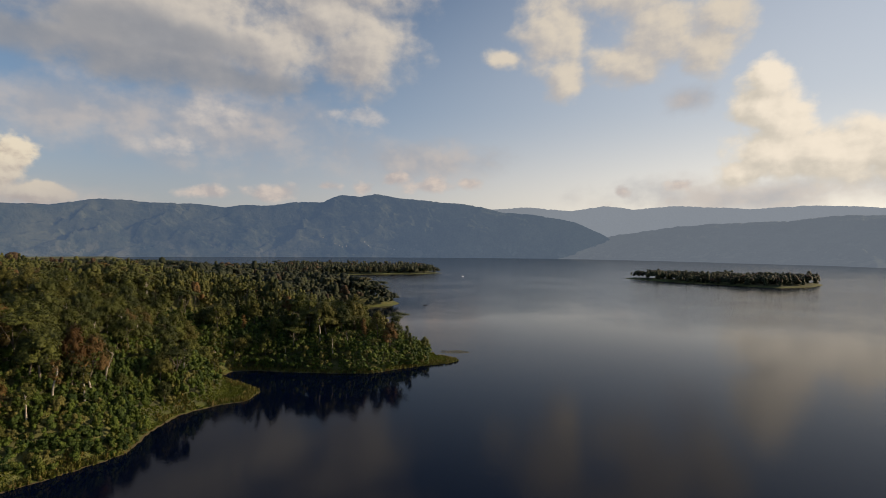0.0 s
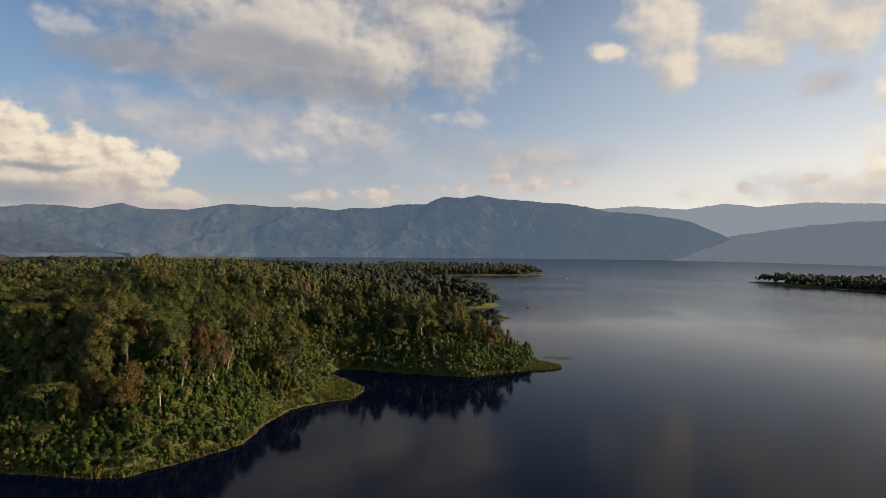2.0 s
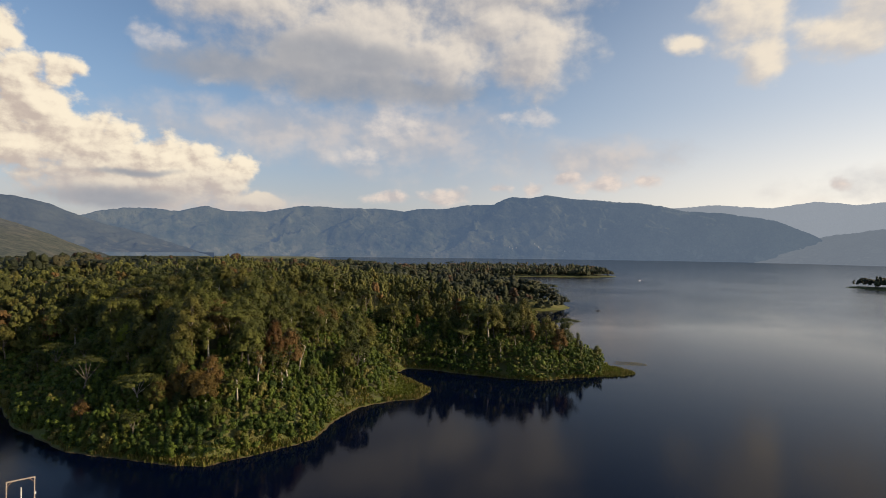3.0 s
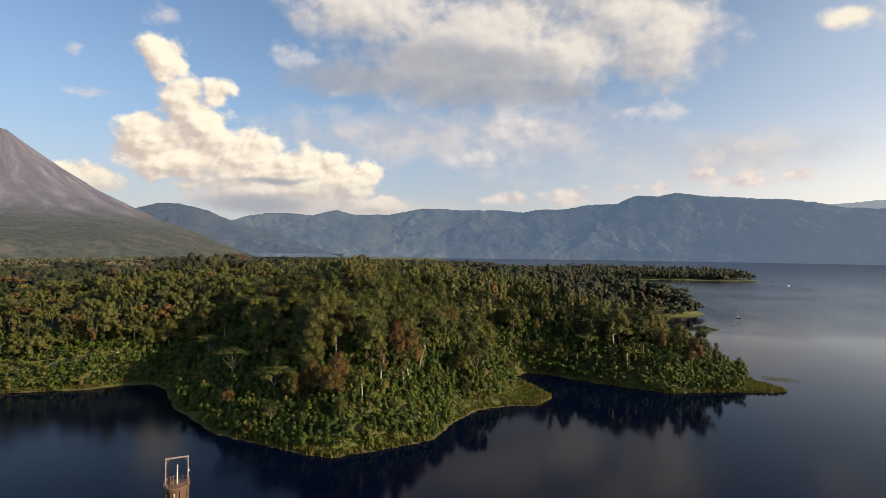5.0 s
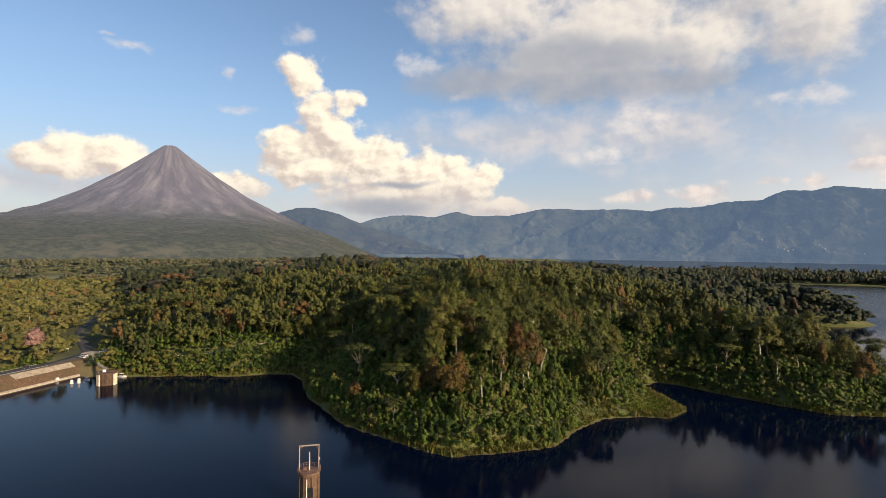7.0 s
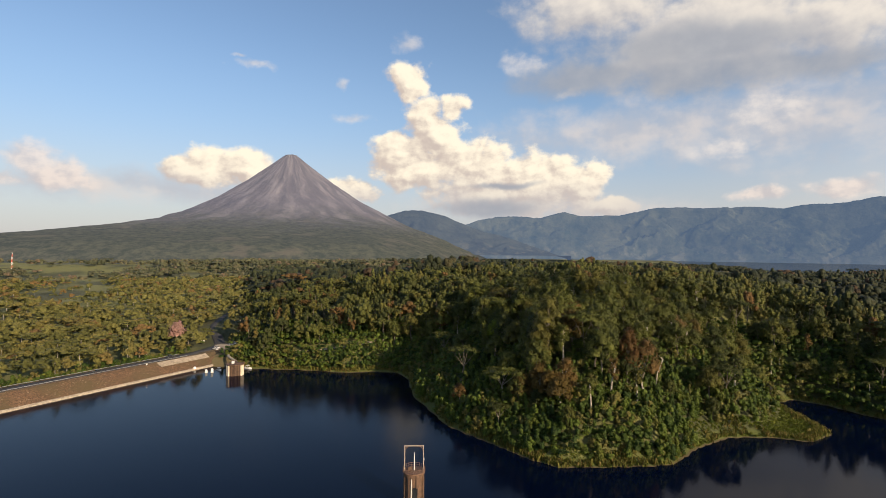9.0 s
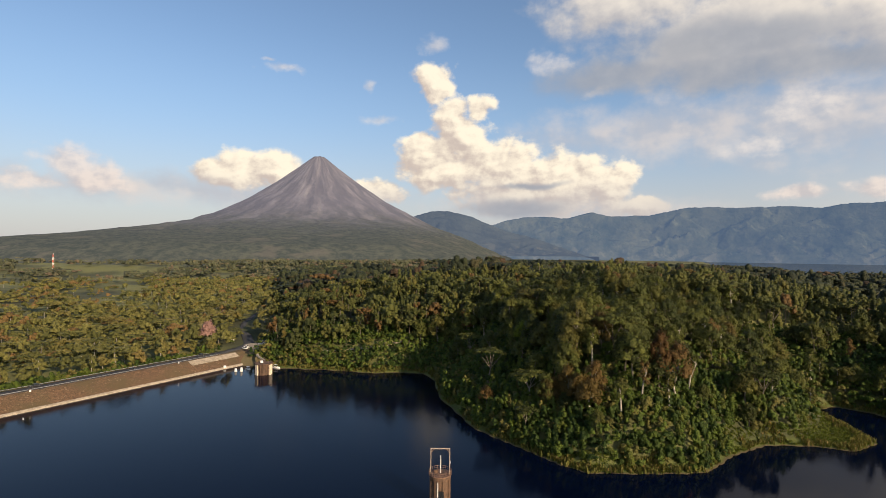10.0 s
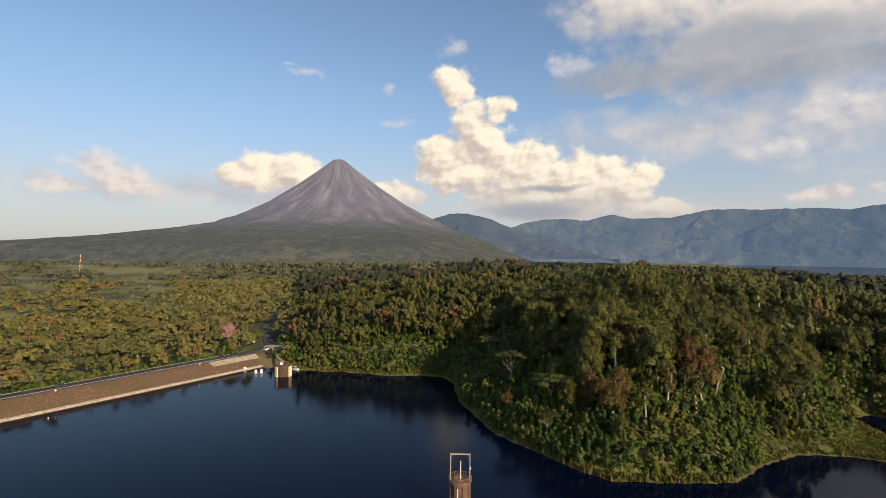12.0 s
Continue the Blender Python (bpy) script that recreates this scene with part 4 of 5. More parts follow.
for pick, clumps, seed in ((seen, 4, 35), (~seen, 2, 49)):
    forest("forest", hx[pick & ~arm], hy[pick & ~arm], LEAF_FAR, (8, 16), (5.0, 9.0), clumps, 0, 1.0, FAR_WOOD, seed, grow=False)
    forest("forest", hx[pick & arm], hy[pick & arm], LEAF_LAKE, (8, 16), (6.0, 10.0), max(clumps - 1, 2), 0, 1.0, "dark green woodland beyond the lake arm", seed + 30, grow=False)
jx, jy = scatter(rng, -520, 20, 1150, 2050, 11.5)
ok = inland(jx, jy, SHORE) > 5 + 7 * waves(jx, jy, 120, 61, 2) + 14 * smooth(jx, -90, 0)
forest("forest", jx[ok], jy[ok], LEAF_LAKE, (13, 25), (5.5, 8.5), 4, 1, 2.0, "dark green trees on the far wooded spit", 40, grow=False, core=0.95)
ix, iy = scatter(rng, 470, 880, 1080, 1450, 10.0)
ok = inland(ix, iy, ISLAND) > 6
forest("forest", ix[ok], iy[ok], LEAF_LAKE, (14, 23), (5.0, 7.5), 7, 2, 1.8, "dark green trees covering the lake island", 36, grow=False, core=0.95)

# ---- undergrowth and shore grass ----
ux, uy = scatter(rng, -420, 20, 100, 470, 2.6)
ud = inland(ux, uy, SHORE)
LEDGE = [(-146, 154), (-134, 158), (-124, 172), (-117, 184)]
thicket = waves(ux, uy, 22, 45, 2)
ok = (ud > np.where(thicket > -0.1, 0.5, 1.3)) & (ud < 52) & clearing(ux, uy) & (beside(ux, uy, LEDGE) > 3.4 + 2.0 * thicket)
ux, uy = ux[ok], uy[ok]
ur = np.hypot(ux, uy)
BUSH_LABEL = "fresh green bushes and vines over the shore slope"
BUSHES = ("round", "column", "open", "column")
forest("undergrowth", ux[ur < 290], uy[ur < 290], LEAF_BRIGHT, (2.6, 7.6), (1.5, 2.6), 5, 14, 0.60, BUSH_LABEL, 37, grow=False, shapes=BUSHES)
forest("undergrowth", ux[ur >= 290], uy[ur >= 290], LEAF_BRIGHT, (3.0, 8.0), (1.8, 3.0), 3, 6, 1.0, BUSH_LABEL, 43, grow=False, shapes=BUSHES)

hedge_a, hedge_o = scatter(rng, 6, 330, 25.5, 36, 2.8)
hedge = DAM_END[None] + hedge_a[:, None] * DAM_ALONG + hedge_o[:, None] * DAM_OUT
forest("undergrowth", hedge[:, 0], hedge[:, 1], LEAF_BRIGHT, (3.0, 6.5), (1.8, 3.0), 3, 7, 0.95, "bright green hedge of bushes behind the dam road", 57, grow=False, shapes=BUSHES)


def tufts(name, xs, ys, h, label, seed, lean=0.35, width=0.16, blades=7, mat=None):
    g = np.random.RandomState(seed)
    n = len(xs) * blades
    x, y = np.repeat(xs, blades) + g.normal(scale=0.35, size=n), np.repeat(ys, blades) + g.normal(scale=0.35, size=n)
    z = np.maximum(height(x, y), -0.3) - 0.1
    a, hh = g.uniform(0, 6.28, n), g.uniform(*h, n)
    dx, dy = np.cos(a), np.sin(a)
    ww = width * g.uniform(0.7, 1.6, n)
    tx, ty = x + dy * hh * lean * g.uniform(0, 1, n), y - dx * hh * lean * g.uniform(0, 1, n)
    q = np.stack([np.stack([x - dx * ww, y - dy * ww, z], -1), np.stack([x + dx * ww, y + dy * ww, z], -1), np.stack([tx + dx * ww * 0.4, ty + dy * ww * 0.4, z + hh], -1), np.stack([tx - dx * ww * 0.4, ty - dy * ww * 0.4, z + hh], -1)], 1)
    ob = mesh_object(name, q.reshape(-1, 3), np.arange(n * 4).reshape(-1, 4), mat or GRASS, label=label, category="grass", kind="stuff")
    ob.data.attributes.new("tint", "FLOAT", "POINT").data.foreach_set("value", np.repeat(g.uniform(0, 1, n), 4).astype(np.float32))
    return ob


sx, sy = scatter(rng, -400, 22, 110, 450, 1.25)
sd = inland(sx, sy, SHORE)
ok = (sd > 0.3) & (sd < 5.0 + 4.0 * waves(sx, sy, 25, 44, 2)) & (waves(sx, sy, 22, 45, 2) < 0.6) & (np.hypot(sx, sy) < 420)
tufts("reeds", sx[ok], sy[ok], (0.6, 1.9), "yellow green reeds and grass along the shore", 38, width=0.28, blades=9)
ok = ((((sx + 102) / 15) ** 2 + ((sy - 280) / 27) ** 2 < 1.1) | (beside(sx, sy, FLAT) < 10) | (beside(sx, sy, LEDGE) < 8) | ((sx > -16) & (sy > 330))) & (sd > 0.5)
tufts("grass", sx[ok], sy[ok], (0.25, 0.7), "short bright green grass on the shore flat", 39, width=0.42, blades=11, mat=GRASS_FRESH)


# ---- small builders ----
def part(name, bm, mat, parent=None, label="", shade=False):
    """Links a bmesh as one mesh object under a thing or a part."""
    me = bpy.data.meshes.new(name)
    bm.to_mesh(me)
    bm.free()
    me.materials.append(mat)
    if shade:
        me.shade_smooth()
    ob = new(name, me)
    ob.parent = parent
    return tagged(ob, label)


def box(size, at, bevel=0.0, bm=None, taper=1.0):
    """A box standing with its base at the place given, bevelled, narrower at the top by taper."""
    own = bmesh.new()
    bmesh.ops.create_cube(own, size=1.0)
    for v in own.verts:
        k = taper if v.co.z > 0 else 1.0
        v.co = Vector((v.co.x * size[0] * k, v.co.y * size[1] * k, (v.co.z + 0.5) * size[2]))
    if bevel:
        bmesh.ops.bevel(own, geom=own.edges[:], offset=bevel, segments=1, affect="EDGES")
    bmesh.ops.translate(own, vec=at, verts=own.verts)
    return merged(own, bm)


def merged(own, bm):
    if bm is None:
        return own
    me = bpy.data.meshes.new("tmp")
    own.to_mesh(me)
    own.free()
    bm.from_mesh(me)
    bpy.data.meshes.remove(me)
    return bm


def drum(r0, r1, h, at, sides=16, bm=None, bevel=0.0):
    own = bmesh.new()
    bmesh.ops.create_cone(own, cap_ends=True, segments=sides, radius1=r0, radius2=r1, depth=h)
    if bevel:
        bmesh.ops.bevel(own, geom=[e for e in own.edges if abs(e.verts[0].co.z - e.verts[1].co.z) < 1e-4], offset=bevel, segments=2, affect="EDGES")
    bmesh.ops.translate(own, vec=(at[0], at[1], at[2] + h / 2), verts=own.verts)
    return merged(own, bm)


def rod(a, b, r, bm=None, sides=6):
    own = bmesh.new()
    v, f = tube([a, b], [r, r], sides)
    vs = [own.verts.new(p) for p in v]
    for q in f:
        own.faces.new([vs[i] for i in q])
    own.faces.new(vs[:sides][::-1])
    own.faces.new(vs[sides:])
    return merged(own, bm)


CONCRETE = spotted("stained_concrete", (0.22, 0.17, 0.12), (0.52, 0.42, 0.31), 0.5)
DARK_CONCRETE = spotted("rust_stained_concrete", (0.045, 0.028, 0.019), (0.16, 0.092, 0.055), 0.6)
# brown concrete, darkened in its colour for the shade of the recessed panels
BROWN_CONCRETE = spotted("shaded_brown_concrete", (0.035, 0.022, 0.016), (0.11, 0.066, 0.042), 0.7)
PALE_CONCRETE = spotted("pale_concrete", (0.50, 0.42, 0.31), (0.78, 0.67, 0.52), 0.5)
GANTRY = spotted("weathered_gantry_steel", (0.22, 0.16, 0.12), (0.48, 0.40, 0.32), 1.5, 0.7, 0.1)
RUST = spotted("rusty_steel", (0.10, 0.055, 0.035), (0.30, 0.18, 0.12), 1.5, 0.7, 0.3)
PALE_STEEL = spotted("pale_painted_steel", (0.45, 0.42, 0.38), (0.70, 0.66, 0.60), 1.0, 0.5, 0.2)
WHITE = spotted("white_paint", (0.62, 0.61, 0.58), (0.82, 0.81, 0.78), 0.6, 0.4)
RED = spotted("red_paint", (0.42, 0.06, 0.04), (0.60, 0.11, 0.07), 0.6, 0.5)
SILVER = spotted("silver_paint", (0.35, 0.36, 0.37), (0.50, 0.51, 0.52), 0.6, 0.3, 0.6)
DARK_PAINT = spotted("dark_paint", (0.020, 0.022, 0.026), (0.05, 0.05, 0.055), 0.6, 0.3)
GLASS = spotted("tinted_glass", (0.010, 0.012, 0.014), (0.03, 0.034, 0.038), 0.5, 0.1, 0.0, 0.0)
RUBBER = spotted("tyre_rubber", (0.015, 0.015, 0.015), (0.035, 0.034, 0.033), 2.0, 0.9)
ASPHALT = spotted("asphalt", (0.030, 0.031, 0.034), (0.065, 0.065, 0.068), 0.25, 0.9)
GRAVEL = spotted("gravel", (0.22, 0.18, 0.13), (0.44, 0.37, 0.28), 0.4, 0.95)
PALE_STONE = spotted("pale_shore_stones", (0.26, 0.21, 0.15), (0.55, 0.46, 0.34), 0.7, 0.95, fine=4.0, distance=0.3)


def riprap_material():
    m, t = material("rockfill")
    p = t.add("ShaderNodeTexCoord").outputs["Object"]
    cells = t.add("ShaderNodeTexVoronoi", {"Vector": p, "Scale": 1.9, "Randomness": 1.0})
    tone = t.add("ShaderNodeSeparateColor", {0: cells.outputs["Color"]}).outputs[0]
    broad = t.noise(p, 0.06, 5.0, 0.6)
    c = t.mix(tone, (0.075, 0.042, 0.021), (0.20, 0.118, 0.062))
    c = t.mix(t.step(broad, 0.40, 0.66), c, (0.105, 0.076, 0.034))
    c = t.mix(t.step(tone, 0.97, 0.99, 0.0, 0.6), c, (0.30, 0.23, 0.15))
    finish(t, c, 0.95, 0.0, cells.outputs["Distance"], 0.8, 0.5)
    return m


RIPRAP = riprap_material()

# ---- the dam and its road ----
def dam_place(along, out, z):
    p = DAM_END + DAM_ALONG * along + DAM_OUT * out
    return (p[0], p[1], z)


def dam_strip(name, outs, zs, a0, a1, step, mat, label="", parent=None, rough=0.0, kind="", category=""):
    al = np.arange(a0, a1 + 0.1, step)
    AL, K = np.meshgrid(al, np.arange(len(outs)), indexing="ij")
    o = np.array(outs, float)[K]
    z = np.array(zs, float)[K] + rough * waves(AL, o, 5.0, 61, 3) * ((K > 0) & (K < len(outs) - 1))
    p = DAM_END[None, None] + AL[..., None] * DAM_ALONG + o[..., None] * DAM_OUT
    v = np.concatenate([p, z[..., None]], -1).reshape(-1, 3)
    return mesh_object(name, v, grid_faces(len(al), len(outs)), mat, parent, label, category, kind)


face_o = np.concatenate([np.linspace(-10, 0, 5), np.linspace(1.4, 12.0, 11), [13.5, 23.0, 24.5, 30, 38]])
face_z = np.concatenate([np.linspace(-5, 0, 5), np.linspace(0.7, 6.0, 11), [6.05, 6.05, 5.85, 3.2, 0.0]])
dam = dam_strip("dam", face_o, face_z, -14, 560, 2.0, RIPRAP, "long brown rockfill dam with a road along its crest", kind="structure", category="dam", rough=0.16)
dam_strip("stone_footing", [-1.6, -0.6, 0.6, 1.8], [-0.4, 0.45, 0.85, 0.75], 0, 560, 1.2, PALE_STONE, "pale stone edge at the waterline", dam, rough=0.12)
dam_strip("gravel_apron", [7.8, 9.0, 10.6, 12.1], [4.10, 4.70, 5.50, 6.22], 2, 36, 2.0, GRAVEL, "pale gravel patch on the dam shoulder", dam, rough=0.06)


def line_points(line, gap):
    """Even points along a line whose corners are rounded."""
    p = np.array(line, float)
    for _ in range(3):
        p = np.concatenate([p[:1], np.stack([0.75 * p[:-1] + 0.25 * p[1:], 0.25 * p[:-1] + 0.75 * p[1:]], 1).reshape(-1, 2), p[-1:]])
    s = np.concatenate([[0], np.cumsum(np.hypot(*np.diff(p, axis=0).T))])
    q = np.arange(0, s[-1], gap)
    return np.stack([np.interp(q, s, p[:, 0]), np.interp(q, s, p[:, 1])], -1)


def ribbon(name, line, width, lift, mat, label, category, parent=None, kind="structure", gap=4.0, offset=0.0):
    p = line_points(line, gap)
    d = np.gradient(p, axis=0)
    d /= np.linalg.norm(d, axis=1)[:, None]
    n = np.stack([-d[:, 1], d[:, 0]], -1)
    z = np.maximum(height(p[:, 0], p[:, 1]), 0.5)
    out = (p - DAM_END) @ DAM_OUT
    along = (p - DAM_END) @ DAM_ALONG
    on_dam = smooth(along, -35, -8)
    z = np.where(on_dam > 0, z * (1 - on_dam) + CREST * on_dam, z)
    k = np.ones(9) / 9
    z = np.convolve(np.pad(z, 4, mode="edge"), k, "valid") + lift
    rows = [np.concatenate([p + n * (o + offset), (z + dz)[:, None]], 1) for o, dz in ((-width / 2 - 0.3, -0.5), (-width / 2, 0.0), (0, 0.06), (width / 2, 0.0), (width / 2 + 0.3, -0.5))]
    v = np.stack(rows, 1).reshape(-1, 3)
    return mesh_object(name, v, grid_faces(len(p), 5)[:, ::-1], mat, parent, label, category, kind)


ribbon("road", ROAD_LINE, 7.0, 0.12, ASPHALT, "dark asphalt road over the dam into the forest", "road")
ribbon("track", TRACK, 2.6, 0.45, GRAVEL, "pale dirt track cut along the wooded bank", "path")
ribbon("footpath", [(-388, 106), (-376, 107), (-366, 104), (-356, 104), (-346, 104)], 1.2, 0.25, GRAVEL, "worn dirt footpath down to the water", "path", gap=2.0)
bm = drum(13.5, 14.0, 0.5, (0, 0, 0), 28)
for v in bm.verts:
    v.co.y *= 0.62
yard = part("yard", bm, GRAVEL)
yard.location, yard.rotation_euler = (-398, 113, CREST - 0.25), (0, 0, radians(15))
tagged(yard, "pale gravel parking yard at the dam end", "parking", kind="structure")


def guardrail(out, a0, a1, label):
    root = new("guardrail")
    root.location = dam_place(a0, out, CREST)
    turn = math.atan2(DAM_ALONG[1], DAM_ALONG[0])
    root.rotation_euler = (0, 0, turn)
    n = int((a1 - a0) / 8)
    bm = box((a1 - a0, 0.10, 0.26), ((a1 - a0) / 2, 0.1, 0.5), 0.03)
    part("rail", bm, SILVER, root)
    post = part("post", box((0.16, 0.14, 0.85), (0, 0, -0.1), 0.02), RUST, root)
    for i in range(1, n + 1):
        o = new("post", post.data)
        o.parent, o.location = root, (i * 8.0, 0, 0)
    return tagged(root, label, "guardrail", "guardrails of the dam road")


guardrail(13.9, 14, 330, "pale steel guardrail on the water side of the road")
guardrail(22.5, 14, 330, "pale steel guardrail on the land side of the road")


def marker(along):
    root = new("marker_block")
    root.location = dam_place(along, 12.4, CREST)
    part("block", box((0.9, 0.7, 0.9), (0, 0, -0.1), 0.06), WHITE, root)
    part("cap", box((1.0, 0.8, 0.12), (0, 0, 0.8), 0.03), CONCRETE, root)
    return tagged(root, "small white concrete marker block on the dam edge", "marker", "marker blocks")


for along in (42, 118):
    marker(along)


# ---- cars ----
def car(paint, label, kind="sedan"):
    """A parked car with its own body, cabin, windows and wheels; it faces +x."""
    root = new("car")
    long, wide = (4.5, 1.8) if kind == "sedan" else (5.0, 1.95)
    bm = box((long, wide, 0.62), (0, 0, 0.35), 0.10)
    for v in bm.verts:
        if v.co.z > 0.8 and abs(v.co.x) > long * 0.4:
            v.co.z -= 0.10
    body = part("body", bm, paint, root, shade=False)
    roof = 0.62 if kind == "sedan" else 0.85
    bm = box((long * (0.55 if kind == "sedan" else 0.72), wide * 0.92, roof), (-0.2, 0, 0.95), 0.08, taper=0.80)
    part("cabin", bm, GLASS, root, "dark tinted windows")
    part("roof", box((long * (0.40 if kind == "sedan" else 0.56), wide * 0.74, 0.07), (-0.2, 0, 0.95 + roof - 0.02), 0.03), paint, root)
    for x in (-1, 1):
        for y in (-1, 1):
            bm = drum(0.33, 0.33, 0.22, (0, 0, -0.11), 14, bevel=0.04)
            bmesh.ops.rotate(bm, cent=(0, 0, 0), matrix=Matrix.Rotation(radians(90), 3, "X"), verts=bm.verts)
            wheel = part("wheel", bm, RUBBER, root)
            wheel.location = (x * long * 0.30, y * (wide / 2 - 0.10), 0.33)
            bm = drum(0.19, 0.17, 0.24, (0, 0, -0.12), 10)
            bmesh.ops.rotate(bm, cent=(0, 0, 0), matrix=Matrix.Rotation(radians(90), 3, "X"), verts=bm.verts)
            part("rim", bm, SILVER, wheel)
        for y in (-0.6, 0.6):
            part("headlight" if x > 0 else "tail_light", box((0.06, 0.32, 0.14), (x * (long / 2 - 0.02), y, 0.68), 0.02), WHITE if x > 0 else RED, root)
    return tagged(root, label, "car", "cars at the dam")


white_car = car(WHITE, "white car parked at the dam road")
dark_car = car(DARK_PAINT, "dark car on the dam road")
silver_car = car(SILVER, "silver van parked in the yard", "van")
dam_turn = math.degrees(math.atan2(DAM_ALONG[1], DAM_ALONG[0]))
spots = [(white_car, -391, 102, 20), (white_car, -396, 104, 25), (white_car, -403, 116, 80), (silver_car, -389, 113, 70), (silver_car, -408, 118, 60), (dark_car, -394, 118, 75), (dark_car, -399, 119, 80), (white_car, -386, 117, 65), (dark_car, -384, 112, 30)]
for k, (along, side) in enumerate(((22, 19.9), (68, 16.1), (113, 19.9), (150, 16.1))):
    x, y, _ = dam_place(along, side, 0)
    spots.append(((dark_car, dark_car, dark_car, white_car)[k], x, y, dam_turn))
placed = set()
for model, x, y, turn in spots:
    m = pose(x, y, CREST + (0.14 if beside(np.array([x]), np.array([y]), ROAD_LINE)[0] < 4 else 0.26), 0, 0, turn)
    if model.name in placed:
        copy_thing(model, m)
    else:
        model.matrix_basis = m
        placed.add(model.name)


# ---- the gate house in the water ----
def gate_house():
    root = new("gate_house")
    root.location, root.rotation_euler = (-337, 101, 0), (0, 0, radians(-16))
    bm = drum(4.6, 4.6, 11.0, (0, 0, -4.5), 8)
    part("wall", bm, BROWN_CONCRETE, root, "dark recessed concrete wall panels")
    for k in (-58, 58, 122, -122):
        a = radians(k)
        bm = box((1.0, 2.5, 10.7), (0, 0, -4.5), 0.08)
        p = part("pillar", bm, PALE_CONCRETE, root, "pale concrete corner pillar")
        p.location, p.rotation_euler = (4.55 * math.cos(a), 4.55 * math.sin(a), 0), (0, 0, a)
    for k in (-22.5, 22.5):
        a = radians(k)
        p = part("mullion", box((0.5, 0.45, 10.6), (0, 0, -4.5), 0.05), DARK_CONCRETE, root)
        p.location, p.rotation_euler = (4.6 * math.cos(a), 4.6 * math.sin(a), 0), (0, 0, a)
    part("roof_slab", drum(5.5, 5.5, 0.55, (0, 0, 6.1), 8, bevel=0.08), DARK_CONCRETE, root)
    part("hoist_box", box((2.0, 1.6, 1.2), (-0.8, -1.2, 6.62), 0.06), WHITE, root, "small white cabin on the roof")
    for k in range(8):
        a, b = radians(45 * k), radians(45 * (k + 1))
        p, q = (5.2 * math.cos(a), 5.2 * math.sin(a)), (5.2 * math.cos(b), 5.2 * math.sin(b))
        part("rail_post", rod((*p, 6.6), (*p, 7.6), 0.06), RUST, root)
        part("handrail", rod((*p, 7.55), (*q, 7.55), 0.05), RUST, root)
    part("footbridge", box((9.0, 1.6, 0.35), (-8.6, 0, 5.9), 0.05), DARK_CONCRETE, root)
    return tagged(root, "stained octagonal concrete gate house standing in the water", "gate house")


gate_house()


def boat(x, y, turn, size, label, dark=False):
    root = new("boat")
    root.location, root.rotation_euler = (x, y, 0), (0, 0, radians(turn))
    bm = bmesh.new()
    rings = []
    for s, wv_, zv in ((-0.5, 0.75, 0.0), (-0.2, 1.0, 0.0), (0.15, 0.95, 0.03), (0.38, 0.55, 0.10), (0.5, 0.06, 0.2)):
        hw, x_ = 0.2 * size * wv_, s * size
        rings.append([bm.verts.new(p) for p in ((x_, -hw, 0.14 * size + zv), (x_, -hw * 0.7, -0.08 * size), (x_, hw * 0.7, -0.08 * size), (x_, hw, 0.14 * size + zv), (x_, hw * 0.8, 0.10 * size + zv), (x_, -hw * 0.8, 0.10 * size + zv))])
    for a, b in zip(rings[:-1], rings[1:]):
        for k in range(6):
            bm.faces.new((a[k], a[(k + 1) % 6], b[(k + 1) % 6], b[k]))
    bm.faces.new(rings[0])
    bm.faces.new(rings[-1][::-1])
    bmesh.ops.recalc_face_normals(bm, faces=bm.faces)
    part("hull", bm, DARK_PAINT if dark else WHITE, root)
    part("bench", box((0.10 * size, 0.30 * size, 0.03 * size), (-0.1 * size, 0, 0.11 * size), 0.01), BARK, root)
    part("canopy", box((0.36 * size, 0.32 * size, 0.03 * size), (-0.12 * size, 0, 0.36 * size), 0.02), DARK_PAINT if dark or size >= 6 else WHITE, root)
    for px_ in (-0.28, 0.04):
        for py_ in (-0.14, 0.14):
            part("canopy_post", rod((px_ * size, py_ * size, 0.10 * size), (px_ * size, py_ * size, 0.37 * size), 0.03), PALE_STEEL, root)
    part("motor", box((0.07 * size, 0.08 * size, 0.16 * size), (-0.54 * size, 0, 0.02 * size), 0.02), DARK_PAINT, root)
    return tagged(root, label, "boat", "boats on the lake")


boat(-349, 112, 30, 5.5, "small white boat moored beside the gate house")
boat(-354, 96, 15, 4.5, "small white boat moored beside the gate house")
boat(-23, 709, 10, 5.0, "dark canopied boat out on the lake", True)
boat(55, 1470, 40, 6.0, "white boat with dark canopy out on the lake")


def float_drum(x, y, r, h):
    root = new("float")
    root.location = (x, y, 0)
    part("shell", drum(r, r * 0.9, h, (0, 0, -0.4), 16, bevel=0.2), WHITE, root, shade=False)
    part("ring", drum(r * 1.15, r * 1.15, 0.25, (0, 0, -0.05), 16, bevel=0.05), PALE_STEEL, root)
    return tagged(root, "white mooring float on the water by the dam", "float", "mooring floats")


float_drum(-351.5, 88, 0.8, 2.4)
float_drum(-350, 91, 0.8, 2.9)
float_drum(-302, -10, 0.18, 1.5)
float_drum(-364, 84, 1.0, 2.2)


